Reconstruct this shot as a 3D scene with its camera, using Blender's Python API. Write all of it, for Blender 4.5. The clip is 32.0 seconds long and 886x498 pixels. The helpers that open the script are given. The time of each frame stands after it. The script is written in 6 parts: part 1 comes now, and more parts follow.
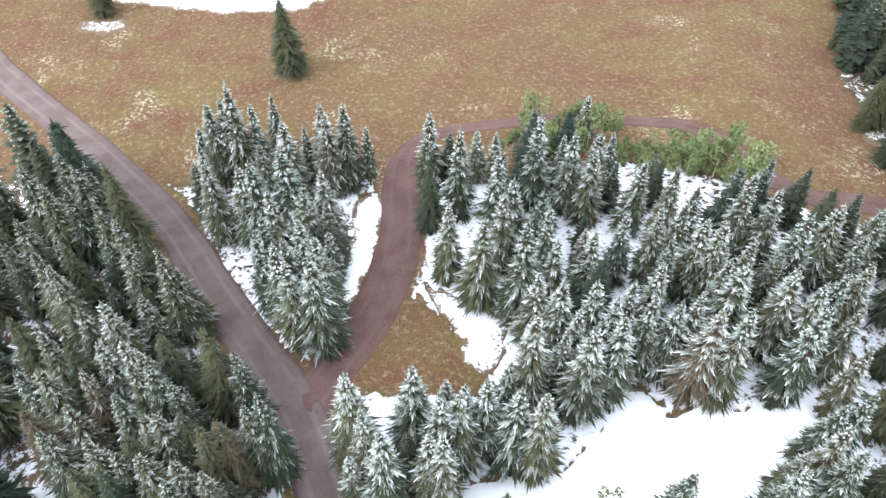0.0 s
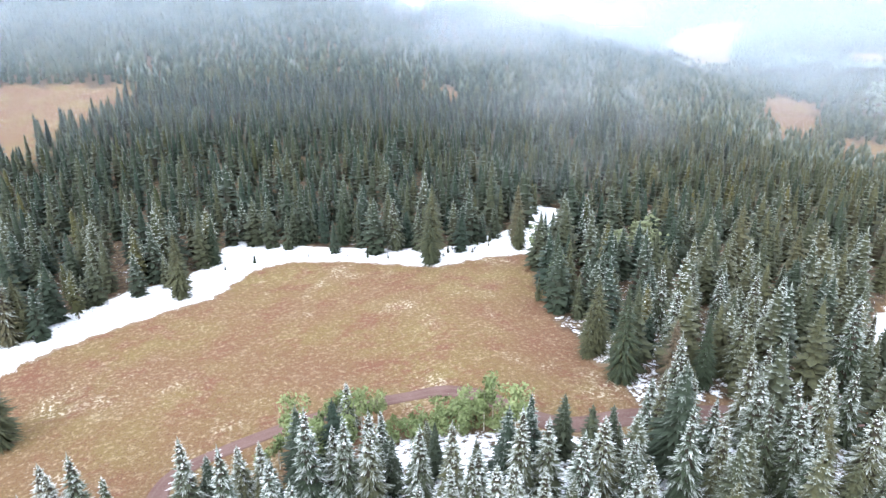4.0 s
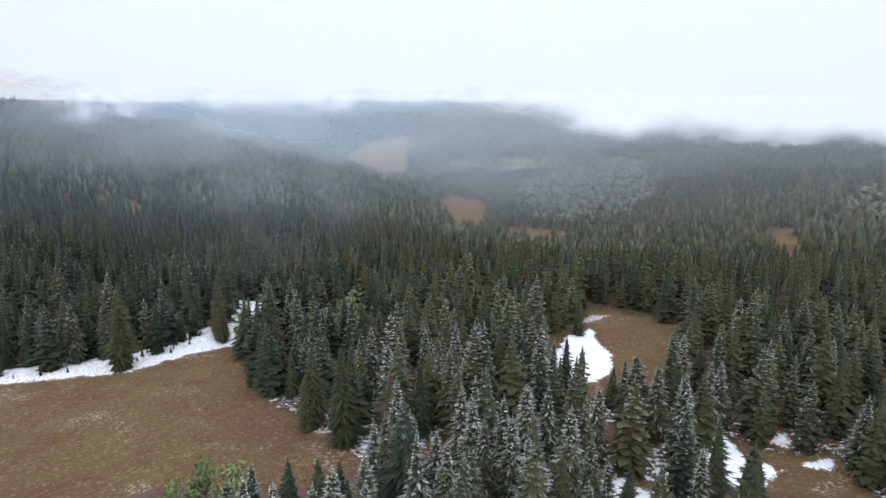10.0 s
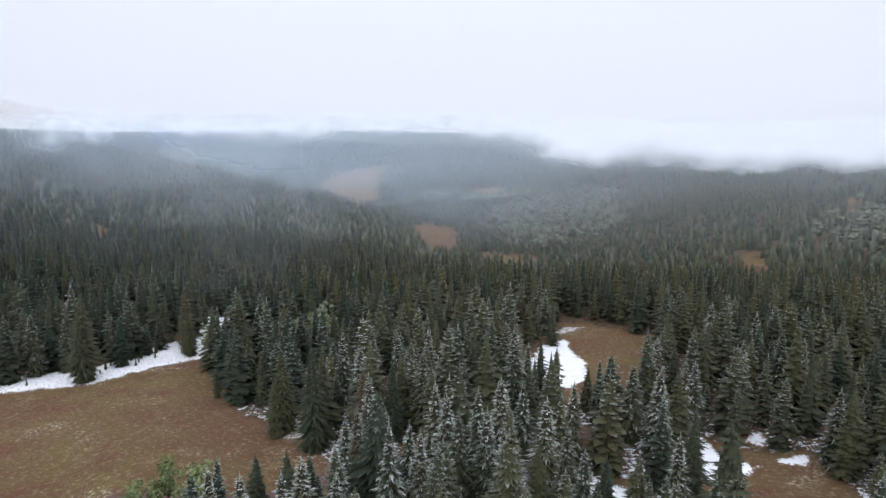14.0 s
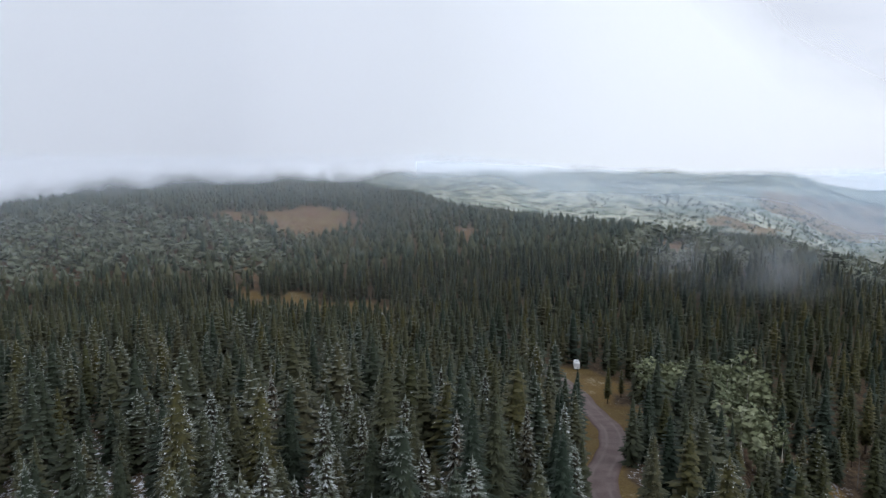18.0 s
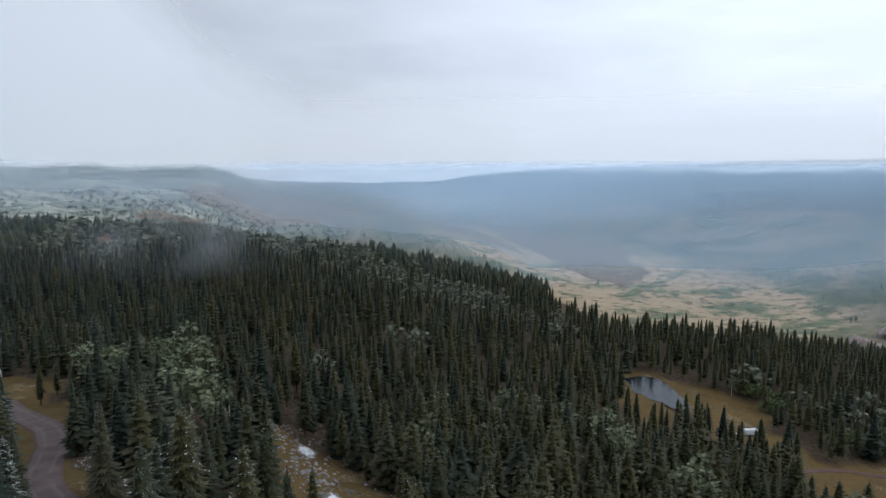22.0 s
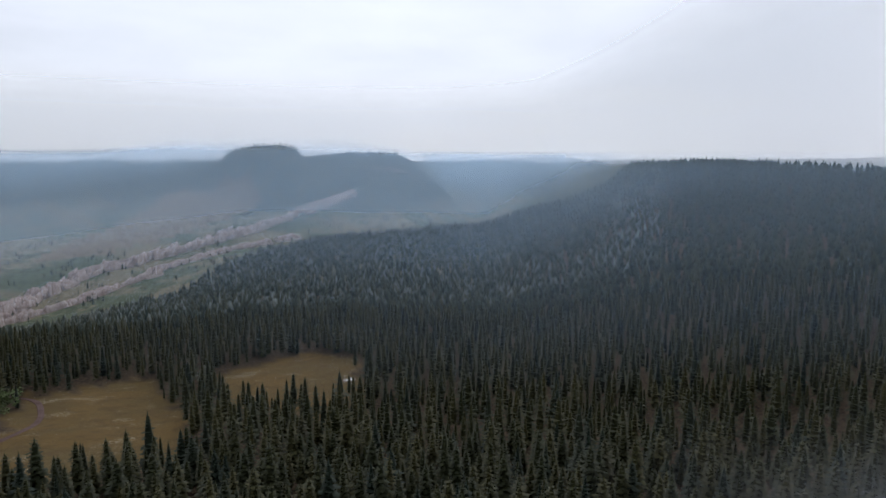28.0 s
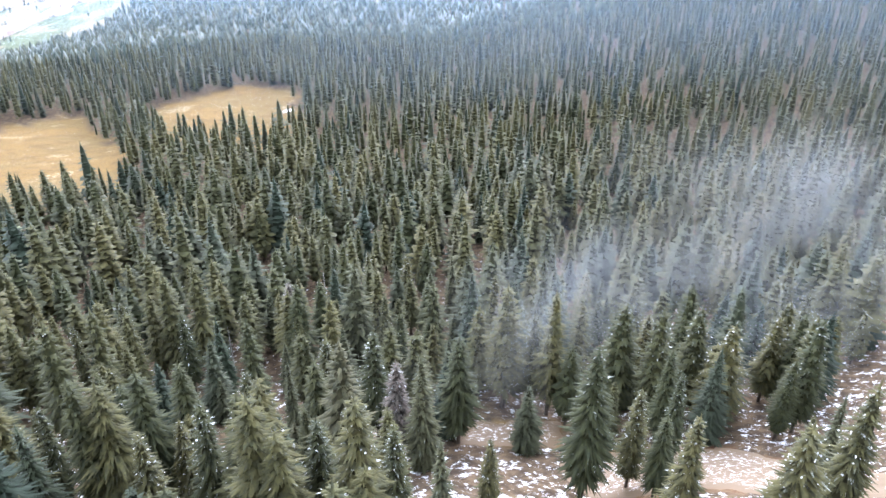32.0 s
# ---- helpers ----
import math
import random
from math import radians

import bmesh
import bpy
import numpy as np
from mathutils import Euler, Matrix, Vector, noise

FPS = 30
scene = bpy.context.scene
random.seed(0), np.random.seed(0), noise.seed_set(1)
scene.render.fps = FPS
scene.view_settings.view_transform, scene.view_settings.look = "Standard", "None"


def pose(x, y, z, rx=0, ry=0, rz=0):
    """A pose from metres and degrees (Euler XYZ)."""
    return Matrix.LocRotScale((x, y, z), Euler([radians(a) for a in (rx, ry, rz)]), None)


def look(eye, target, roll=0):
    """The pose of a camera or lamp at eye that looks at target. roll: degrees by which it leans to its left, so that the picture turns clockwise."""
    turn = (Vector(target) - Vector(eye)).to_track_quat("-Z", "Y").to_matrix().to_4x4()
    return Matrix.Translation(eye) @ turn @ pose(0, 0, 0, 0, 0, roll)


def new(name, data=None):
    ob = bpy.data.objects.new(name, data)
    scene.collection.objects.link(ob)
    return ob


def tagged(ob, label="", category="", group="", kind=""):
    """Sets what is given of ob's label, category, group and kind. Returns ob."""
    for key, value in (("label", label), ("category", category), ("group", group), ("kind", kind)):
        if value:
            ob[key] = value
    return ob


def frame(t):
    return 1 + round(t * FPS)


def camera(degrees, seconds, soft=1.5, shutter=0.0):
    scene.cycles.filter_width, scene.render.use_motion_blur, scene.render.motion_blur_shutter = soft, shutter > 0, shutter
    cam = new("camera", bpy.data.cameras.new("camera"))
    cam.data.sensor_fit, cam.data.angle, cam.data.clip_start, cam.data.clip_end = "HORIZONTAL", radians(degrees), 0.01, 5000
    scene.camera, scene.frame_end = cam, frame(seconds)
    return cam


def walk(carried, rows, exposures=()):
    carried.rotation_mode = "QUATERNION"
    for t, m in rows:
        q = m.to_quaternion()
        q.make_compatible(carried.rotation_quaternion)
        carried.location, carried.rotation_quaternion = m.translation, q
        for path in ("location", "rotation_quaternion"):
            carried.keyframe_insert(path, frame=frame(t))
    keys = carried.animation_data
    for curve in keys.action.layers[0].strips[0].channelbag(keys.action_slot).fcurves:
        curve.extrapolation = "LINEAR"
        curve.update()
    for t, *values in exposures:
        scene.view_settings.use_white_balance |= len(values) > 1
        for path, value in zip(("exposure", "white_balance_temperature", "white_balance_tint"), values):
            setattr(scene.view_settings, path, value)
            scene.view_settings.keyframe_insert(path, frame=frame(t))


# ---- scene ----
# ---------------------------------------------------------------- camera
cam = camera(64.3, 32.0)
# seconds, x, y, z, yaw, pitch, roll: a drone sinking straight down while it turns to its right
ROWS = [
    (0.0, 0.39, 0.26, 98.98, -0.00, -47.29, -0.30),
    (0.5, 0.38, 0.30, 98.03, -1.90, -47.65, -0.22),
    (1.0, 0.29, 0.37, 97.18, -3.95, -48.58, -0.17),
    (1.5, 0.25, 0.75, 96.50, -5.82, -49.02, -0.13),
    (2.0, 0.15, 1.24, 95.81, -7.48, -46.78, -0.09),
    (2.5, 0.11, 1.60, 95.14, -8.83, -41.68, 0.04),
    (3.0, 0.12, 1.50, 94.51, -9.95, -34.26, 0.26),
    (3.5, 0.05, 1.49, 93.59, -14.29, -27.32, 0.47),
    (4.0, -0.00, 1.35, 92.68, -23.89, -21.88, 0.48),
    (4.5, -0.09, 0.97, 91.86, -29.66, -17.59, 0.39),
    (6.5, 0.00, 0.00, 88.30, -46.18, -12.47, -0.08),
    (7.0, 0.00, 0.00, 87.40, -47.64, -12.51, -0.07),
    (7.5, 0.00, 0.00, 86.50, -47.81, -12.57, -0.08),
    (8.0, 0.00, 0.00, 85.60, -47.94, -12.64, -0.07),
    (8.5, 0.00, 0.00, 84.70, -48.06, -12.69, -0.09),
    (9.0, 0.00, 0.00, 83.80, -48.18, -12.73, -0.08),
    (9.5, 0.00, 0.00, 82.90, -48.26, -12.77, -0.08),
    (10.0, 0.00, 0.00, 82.00, -48.35, -12.79, -0.06),
    (10.5, 0.00, 0.00, 81.10, -48.44, -12.82, -0.06),
    (11.0, 0.00, 0.00, 80.20, -48.51, -12.85, -0.06),
    (11.5, 0.00, 0.00, 79.30, -48.59, -12.85, -0.07),
    (12.0, 0.00, 0.00, 78.40, -48.64, -12.91, -0.07),
    (12.5, 0.00, 0.00, 77.50, -48.70, -12.90, -0.07),
    (13.0, 0.00, 0.00, 76.60, -48.72, -12.47, -0.05),
    (13.5, 0.00, 0.00, 75.70, -48.74, -11.18, -0.03),
    (15.5, 0.00, 0.00, 72.10, -70.28, -7.30, -0.07),
    (16.0, 0.00, 0.00, 71.20, -82.04, -6.85, -0.09),
    (16.5, 0.00, 0.00, 70.30, -93.88, -6.67, -0.04),
    (17.0, 0.00, 0.00, 69.40, -105.77, -6.70, -0.12),
    (17.5, 0.00, 0.00, 68.50, -113.48, -6.65, -0.02),
    (18.0, 0.00, 0.00, 67.60, -116.51, -6.69, 0.00),
    (18.5, 0.00, 0.00, 66.70, -121.23, -6.72, 0.03),
    (19.0, 0.00, 0.00, 65.80, -126.82, -6.76, 0.07),
    (19.5, 0.00, 0.00, 64.90, -132.36, -6.80, 0.08),
    (20.0, 0.00, 0.00, 64.00, -137.92, -6.86, 0.10),
    (20.5, 0.00, 0.00, 63.10, -143.47, -6.93, 0.09),
    (21.0, 0.00, 0.00, 62.20, -149.09, -7.00, 0.12),
    (21.5, 0.00, 0.00, 61.30, -154.89, -7.05, 0.13),
    (22.0, 0.00, 0.00, 60.40, -160.65, -7.10, 0.11),
    (22.5, 0.00, 0.00, 59.50, -166.46, -7.19, 0.04),
    (23.0, 0.00, 0.00, 58.60, -172.27, -7.23, -0.03),
    (23.5, 0.00, 0.00, 57.70, -178.06, -7.27, -0.04),
    (24.0, 0.00, 0.00, 56.80, -183.84, -7.32, -0.10),
    (24.5, 0.00, 0.00, 55.90, -189.63, -7.36, -0.11),
    (25.0, 0.00, 0.00, 55.00, -195.42, -7.41, -0.13),
    (25.5, 0.00, 0.00, 54.10, -201.19, -7.45, -0.18),
    (26.0, 0.00, 0.00, 53.20, -206.99, -7.45, -0.21),
    (26.5, 0.00, 0.00, 52.30, -212.78, -7.48, -0.18),
    (28.5, 0.00, 0.00, 48.70, -232.03, -7.68, -0.10),
    (29.0, 0.00, 0.00, 47.80, -233.47, -7.72, -0.06),
    (29.5, 0.00, 0.00, 46.90, -233.84, -7.76, -0.02),
    (30.0, 0.00, 0.00, 46.00, -233.83, -7.71, -0.01),
    (30.5, 0.00, 0.00, 45.10, -233.84, -9.11, -0.01),
    (31.0, 0.00, 0.00, 44.20, -233.91, -14.16, -0.09),
    (31.5, 0.00, 0.00, 43.30, -233.97, -21.66, -0.06),
    (32.0, 0.00, 0.00, 42.40, -233.73, -28.55, -0.03),
]
EXPOSURES = [(0, 1.27, 6440, 11.0), (1, 1.15, 6480, 12.0), (2, 0.95, 6520, 13.0), (3, 1.22, 6400, 13.0), (4, 1.62, 6230, 13.5), (4.5, 1.28, 6280, 13.5), (6.5, 0.15, 6500, 15.0), (13, 0.16, 6490, 14.4), (16, -0.34, 6520, 14.1), (17, -0.32, 6450, 14.0), (19, -0.32, 6325, 11.3), (20.5, -0.49, 6231, 10.0), (22, -0.74, 6130, 10.5), (24, -0.97, 6240, 11.0), (26.5, -1.0, 6330, 12.0), (29.5, -1.01, 6460, 13.5), (30.5, -0.98, 6460, 13.5), (31, -0.84, 6320, 14.0), (31.2, -0.45, 6260, 14.5), (31.4, 0.35, 6200, 15.0), (31.6, 1.24, 6140, 15.5), (31.8, 1.78, 6080, 16.5), (32, 2.06, 6020, 17.0)]
walk(cam, [(t, pose(x, y, z, 90 + pitch, roll, yaw)) for t, x, y, z, yaw, pitch, roll in ROWS], EXPOSURES)

# ---------------------------------------------------------------- light: a bright, broken overcast
SUN_HIGH, SUN_TURN = radians(32), radians(238)
world = bpy.data.worlds.new("overcast_sky")
scene.world = world
world.use_nodes = True
wt = world.node_tree
wt.nodes.clear()


def wnode(kind, **values):
    n = wt.nodes.new(kind)
    for key, value in values.items():
        n.inputs[key.replace("_", " ")].default_value = value
    return n


sky = wt.nodes.new("ShaderNodeTexSky")
sky.sky_type, sky.sun_disc, sky.sun_elevation, sky.sun_rotation = "NISHITA", False, SUN_HIGH, SUN_TURN
place = wt.nodes.new("ShaderNodeTexCoord")
squash = wt.nodes.new("ShaderNodeMapping")
squash.inputs["Scale"].default_value = (1.0, 1.0, 4.5)
banks = wnode("ShaderNodeTexNoise", Scale=2.3, Detail=7.0, Roughness=0.55)
cover = wt.nodes.new("ShaderNodeValToRGB")
cover.color_ramp.elements[0].position, cover.color_ramp.elements[0].color = 0.36, (0.86, 0.86, 0.86, 1)
cover.color_ramp.elements[1].position, cover.color_ramp.elements[1].color = 0.50, (1, 1, 1, 1)
folds = wnode("ShaderNodeTexNoise", Scale=4.0, Detail=8.0, Roughness=0.6)
cloud = wt.nodes.new("ShaderNodeValToRGB")
cloud.color_ramp.elements[0].position, cloud.color_ramp.elements[0].color = 0.30, (0.69, 0.75, 0.84, 1)
cloud.color_ramp.elements[1].position, cloud.color_ramp.elements[1].color = 0.70, (0.79, 0.855, 0.945, 1)
# the clouds are brightest round the hidden sun
toward = wt.nodes.new("ShaderNodeVectorMath")
toward.operation = "DOT_PRODUCT"
toward.inputs[1].default_value = (math.sin(SUN_TURN) * math.cos(SUN_HIGH), math.cos(SUN_TURN) * math.cos(SUN_HIGH), math.sin(SUN_HIGH))
glow = wt.nodes.new("ShaderNodeMapRange")
glow.interpolation_type = "SMOOTHSTEP"
for key, value in (("From Min", -0.5), ("From Max", 1.0), ("To Min", 0.86), ("To Max", 2.5)):
    glow.inputs[key].default_value = value
blue = wt.nodes.new("ShaderNodeBackground")
blue.inputs["Strength"].default_value = 0.14
grey = wt.nodes.new("ShaderNodeBackground")
both = wt.nodes.new("ShaderNodeMixShader")
world_out = wt.nodes.new("ShaderNodeOutputWorld")
wt.links.new(place.outputs["Generated"], toward.inputs[0])
wt.links.new(toward.outputs["Value"], glow.inputs["Value"])
# the unseen sky overhead is dimmed so that less light reaches the land
upward = wt.nodes.new("ShaderNodeSeparateXYZ")
wt.links.new(place.outputs["Generated"], upward.inputs[0])
zenith = wt.nodes.new("ShaderNodeMapRange")
zenith.interpolation_type = "SMOOTHSTEP"
for key, value in (("From Min", 0.28), ("From Max", 0.85), ("To Min", 1.0), ("To Max", 0.82)):
    zenith.inputs[key].default_value = value
wt.links.new(upward.outputs["Z"], zenith.inputs["Value"])
dim = wt.nodes.new("ShaderNodeMath")
dim.operation = "MULTIPLY"
wt.links.new(glow.outputs["Result"], dim.inputs[0])
wt.links.new(zenith.outputs["Result"], dim.inputs[1])
rim = wt.nodes.new("ShaderNodeMapRange")
for key, value in (("From Min", 0.0), ("From Max", 0.45), ("To Min", 0.90), ("To Max", 1.0)):
    rim.inputs[key].default_value = value
wt.links.new(upward.outputs["Z"], rim.inputs["Value"])
low_sky = wt.nodes.new("ShaderNodeMath")
low_sky.operation = "MULTIPLY"
wt.links.new(dim.outputs["Value"], low_sky.inputs[0])
wt.links.new(rim.outputs["Result"], low_sky.inputs[1])
wt.links.new(low_sky.outputs["Value"], grey.inputs["Strength"])
wt.links.new(place.outputs["Generated"], squash.inputs["Vector"])
wt.links.new(squash.outputs["Vector"], banks.inputs["Vector"])
wt.links.new(squash.outputs["Vector"], folds.inputs["Vector"])
wt.links.new(banks.outputs["Fac"], cover.inputs["Fac"])
wt.links.new(folds.outputs["Fac"], cloud.inputs["Fac"])
wt.links.new(sky.outputs["Color"], blue.inputs["Color"])
# near the horizon the cloud is closed and paler
closed = wt.nodes.new("ShaderNodeMapRange")
for key, value in (("From Min", 0.0), ("From Max", 0.12), ("To Min", 1.0), ("To Max", 0.0)):
    closed.inputs[key].default_value = value
pale_rim = wt.nodes.new("ShaderNodeMix")
pale_rim.data_type = "RGBA"
pale_rim.inputs["B"].default_value = (0.80, 0.835, 0.88, 1.0)
cover_all = wt.nodes.new("ShaderNodeMath")
cover_all.operation = "MAXIMUM"
wt.links.new(upward.outputs["Z"], closed.inputs["Value"])
wt.links.new(closed.outputs["Result"], pale_rim.inputs["Factor"])
wt.links.new(cloud.outputs["Color"], pale_rim.inputs["A"])
wt.links.new(pale_rim.outputs["Result"], grey.inputs["Color"])
wt.links.new(cover.outputs["Color"], cover_all.inputs[0])
wt.links.new(closed.outputs["Result"], cover_all.inputs[1])
wt.links.new(cover_all.outputs["Value"], both.inputs["Fac"])
wt.links.new(blue.outputs["Background"], both.inputs[1])
wt.links.new(grey.outputs["Background"], both.inputs[2])
wt.links.new(both.outputs["Shader"], world_out.inputs["Surface"])

sun = new("sun", bpy.data.lights.new("sun", "SUN"))
sun.data.energy, sun.data.angle, sun.data.color = 0.9, radians(28), (1.0, 0.98, 0.96)
sun.matrix_world = look((0, 0, 0), (-math.sin(SUN_TURN) * math.cos(SUN_HIGH), -math.cos(SUN_TURN) * math.cos(SUN_HIGH), -math.sin(SUN_HIGH)))


# ---------------------------------------------------------------- materials
class Paint:
    """A node material under construction."""

    def __init__(self, name, rough=0.9, spec=0.2):
        self.mat = bpy.data.materials.new(name)
        self.mat.use_nodes = True
        self.nt = self.mat.node_tree
        self.bsdf = self.nt.nodes["Principled BSDF"]
        self.bsdf.inputs["Roughness"].default_value = rough
        self.bsdf.inputs["Specular IOR Level"].default_value = spec

    def node(self, kind, **values):
        n = self.nt.nodes.new(kind)
        for key, value in values.items():
            n.inputs[key.replace("_", " ")].default_value = value
        return n

    def link(self, a, b):
        self.nt.links.new(a, b)

    def where(self):
        return self.node("ShaderNodeNewGeometry").outputs["Position"]

    def noise(self, size, detail=4.0, rough=0.55, stretch=(1, 1, 1)):
        """A noise between 0 and 1, with that size in metres."""
        m = self.node("ShaderNodeMapping")
        m.inputs["Scale"].default_value = stretch
        self.link(self.where(), m.inputs["Vector"])
        n = self.node("ShaderNodeTexNoise", Scale=1.0 / size, Detail=detail, Roughness=rough)
        self.link(m.outputs["Vector"], n.inputs["Vector"])
        return n.outputs["Fac"]

    def step(self, value, low, high, to_low=0.0, to_high=1.0):
        n = self.node("ShaderNodeMapRange")
        n.interpolation_type = "SMOOTHSTEP"
        for key, v in (("From Min", low), ("From Max", high), ("To Min", to_low), ("To Max", to_high)):
            n.inputs[key].default_value = v
        self.link(value, n.inputs["Value"])
        return n.outputs["Result"]

    def sum(self, kind, a, b):
        n = self.node("ShaderNodeMath")
        n.operation = kind
        for slot, v in zip(n.inputs, (a, b)):
            if isinstance(v, (int, float)):
                slot.default_value = v
            else:
                self.link(v, slot)
        return n.outputs["Value"]

    def mix(self, fac, a, b):
        n = self.node("ShaderNodeMix")
        n.data_type = "RGBA"
        for slot, v in ((n.inputs["Factor"], fac), (n.inputs["A"], a), (n.inputs["B"], b)):
            if isinstance(v, (int, float)):
                slot.default_value = v
            elif isinstance(v, tuple):
                slot.default_value = (*v, 1.0)
            else:
                self.link(v, slot)
        return n.outputs["Result"]

    def attr(self, name):
        n = self.node("ShaderNodeAttribute")
        n.attribute_name = name
        return n.outputs["Fac"]

    def island(self):
        return self.node("ShaderNodeObjectInfo").outputs["Random"]

    def bump(self, value, depth, strength=1.0):
        n = self.node("ShaderNodeBump", Strength=strength, Distance=depth)
        self.link(value, n.inputs["Height"])
        self.link(n.outputs["Normal"], self.bsdf.inputs["Normal"])

    def done(self, colour):
        if isinstance(colour, tuple):
            self.bsdf.inputs["Base Color"].default_value = (*colour, 1.0)
        else:
            self.link(colour, self.bsdf.inputs["Base Color"])
        return self.mat


def ground_paint():
    p = Paint("ground_cover", 0.95, 0.1)
    wide, mid, fine, tuft = p.noise(38, 6, 0.6), p.noise(9, 5, 0.65), p.noise(1.1, 4, 0.7), p.noise(0.35, 3, 0.7)
    grass = p.mix(p.step(wide, 0.30, 0.72), (0.126, 0.069, 0.040), (0.136, 0.104, 0.040))
    gold = p.mix(p.step(p.noise(40, 5), 0.4, 0.6), (0.153, 0.097, 0.032), (0.122, 0.086, 0.032))
    grass = p.mix(p.attr("gold"), grass, gold)
    grass = p.mix(p.step(mid, 0.45, 0.70), grass, p.mix(p.attr("gold"), (0.123, 0.059, 0.036), (0.102, 0.066, 0.025)))
    grass = p.mix(p.step(fine, 0.48, 0.70, 0.0, 0.6), grass, p.mix(p.attr("gold"), (0.288, 0.224, 0.144), (0.176, 0.132, 0.052)))
    grass = p.mix(p.step(tuft, 0.50, 0.66, 0.0, 0.85), grass, (0.075, 0.042, 0.026))
    stubble = p.sum("MULTIPLY", p.step(p.noise(24, 4, 0.6), 0.5, 0.62), p.step(p.noise(0.7, 4, 0.75), 0.57, 0.68, 0.0, 0.6))
    grass = p.mix(stubble, grass, (0.46, 0.40, 0.29))
    straw = p.sum("MULTIPLY", p.step(p.noise(16, 3), 0.55, 0.7), p.step(p.noise(0.8, 3, 0.7), 0.5, 0.66))
    grass = p.mix(straw, grass, (0.42, 0.37, 0.28))
    litter = p.mix(p.step(p.noise(2.0, 5, 0.7), 0.35, 0.7), (0.045, 0.032, 0.022), (0.13, 0.092, 0.055))
    snowed = p.step(p.sum("ADD", p.noise(1.5, 7, 0.78), p.sum("MULTIPLY", p.attr("snow"), 0.32)), 0.67, 0.74)
    litter = p.mix(snowed, litter, (0.80, 0.82, 0.86))
    near = p.mix(p.attr("wood"), grass, litter)
    # far slopes: dark woods high up, oak brush and sage lower down, dry meadow and willow on the valley floor
    woods = p.mix(p.step(p.noise(26, 9, 0.75), 0.44, 0.58), (0.018, 0.030, 0.024), (0.150, 0.145, 0.090))
    sage = p.mix(p.step(p.noise(170, 9, 0.72, (1, 1, 3)), 0.44, 0.56), (0.109, 0.128, 0.075), (0.239, 0.200, 0.128))
    sage = p.mix(p.step(p.noise(11, 8, 0.85), 0.50, 0.58, 0.0, 0.85), sage, (0.032, 0.044, 0.030))
    brush = p.mix(p.step(p.sum("ADD", p.attr("high"), p.sum("MULTIPLY", p.sum("SUBTRACT", p.noise(260, 7, 0.65), 0.5), 2.2)), 0.35, 0.65), sage, woods)
    # the mesa's flank: pale aspen and meadow, sunlight put into their colours, between dark stands of spruce
    flank = p.mix(p.step(p.noise(90, 8, 0.7), 0.42, 0.56), (0.203, 0.232, 0.188), (0.375, 0.375, 0.292))
    flank = p.mix(p.step(p.noise(34, 9, 0.8), 0.50, 0.57, 0.0, 0.9), flank, (0.030, 0.045, 0.036))
    brush = p.mix(p.attr("sun_paled"), brush, flank)
    floor = p.mix(p.step(p.noise(120, 8, 0.75, (1, 0.8, 1)), 0.41, 0.52), (0.149, 0.169, 0.088), (0.446, 0.331, 0.203))
    floor = p.mix(p.step(p.noise(26, 6, 0.7), 0.52, 0.60, 0.0, 0.8), floor, (0.075, 0.080, 0.050))
    brush = p.mix(p.attr("bottom"), brush, floor)
    hayfield = p.mix(p.step(p.noise(40, 8, 0.75), 0.42, 0.58), (0.166, 0.119, 0.072), (0.216, 0.169, 0.108))
    hayfield = p.mix(p.step(p.noise(9, 6, 0.8), 0.60, 0.66, 0.0, 0.8), hayfield, (0.045, 0.055, 0.035))
    rough_edge = p.sum("ADD", p.attr("dry"), p.sum("MULTIPLY", p.sum("SUBTRACT", p.noise(120, 8, 0.7), 0.5), 1.5))
    brush = p.mix(p.step(rough_edge, 0.42, 0.58), brush, hayfield)
    colour = p.mix(p.attr("far"), near, brush)
    p.bump(p.sum("ADD", p.noise(0.5, 4, 0.7), p.sum("MULTIPLY", p.noise(4, 3), 2.0)), 0.25, 0.7)
    return p.done(colour)


def road_paint(name, a, b, edge, worn):
    p = Paint(name, 0.9, 0.2)
    c = p.mix(p.step(p.noise(6, 5, 0.6), 0.35, 0.65), a, b)
    c = p.mix(p.step(p.noise(0.35, 4, 0.75), 0.5, 0.75, 0.0, 0.5), c, (0.22, 0.17, 0.15))
    c = p.mix(p.sum("MULTIPLY", p.step(p.attr("rut"), 0.2, 1.0, 0.0, 0.5), p.step(p.noise(9, 4, 0.6), 0.3, 0.6)), c, worn)
    c = p.mix(p.attr("edge"), c, edge)
    p.bump(p.noise(0.3, 4, 0.75), 0.08, 0.6)
    return p.done(c)


def snow_paint():
    p = Paint("thin_snow", 0.65, 0.3)
    c = p.mix(p.step(p.noise(5, 4), 0.3, 0.7), (0.80, 0.82, 0.86), (0.88, 0.89, 0.91))
    poke = p.sum("ADD", p.noise(0.6, 5, 0.75), p.sum("MULTIPLY", p.attr("thin"), 0.36))
    c = p.mix(p.step(poke, 0.62, 0.74), c, (0.135, 0.092, 0.053))
    p.bump(p.noise(1.2, 4, 0.6), 0.12, 0.6)
    return p.done(c)


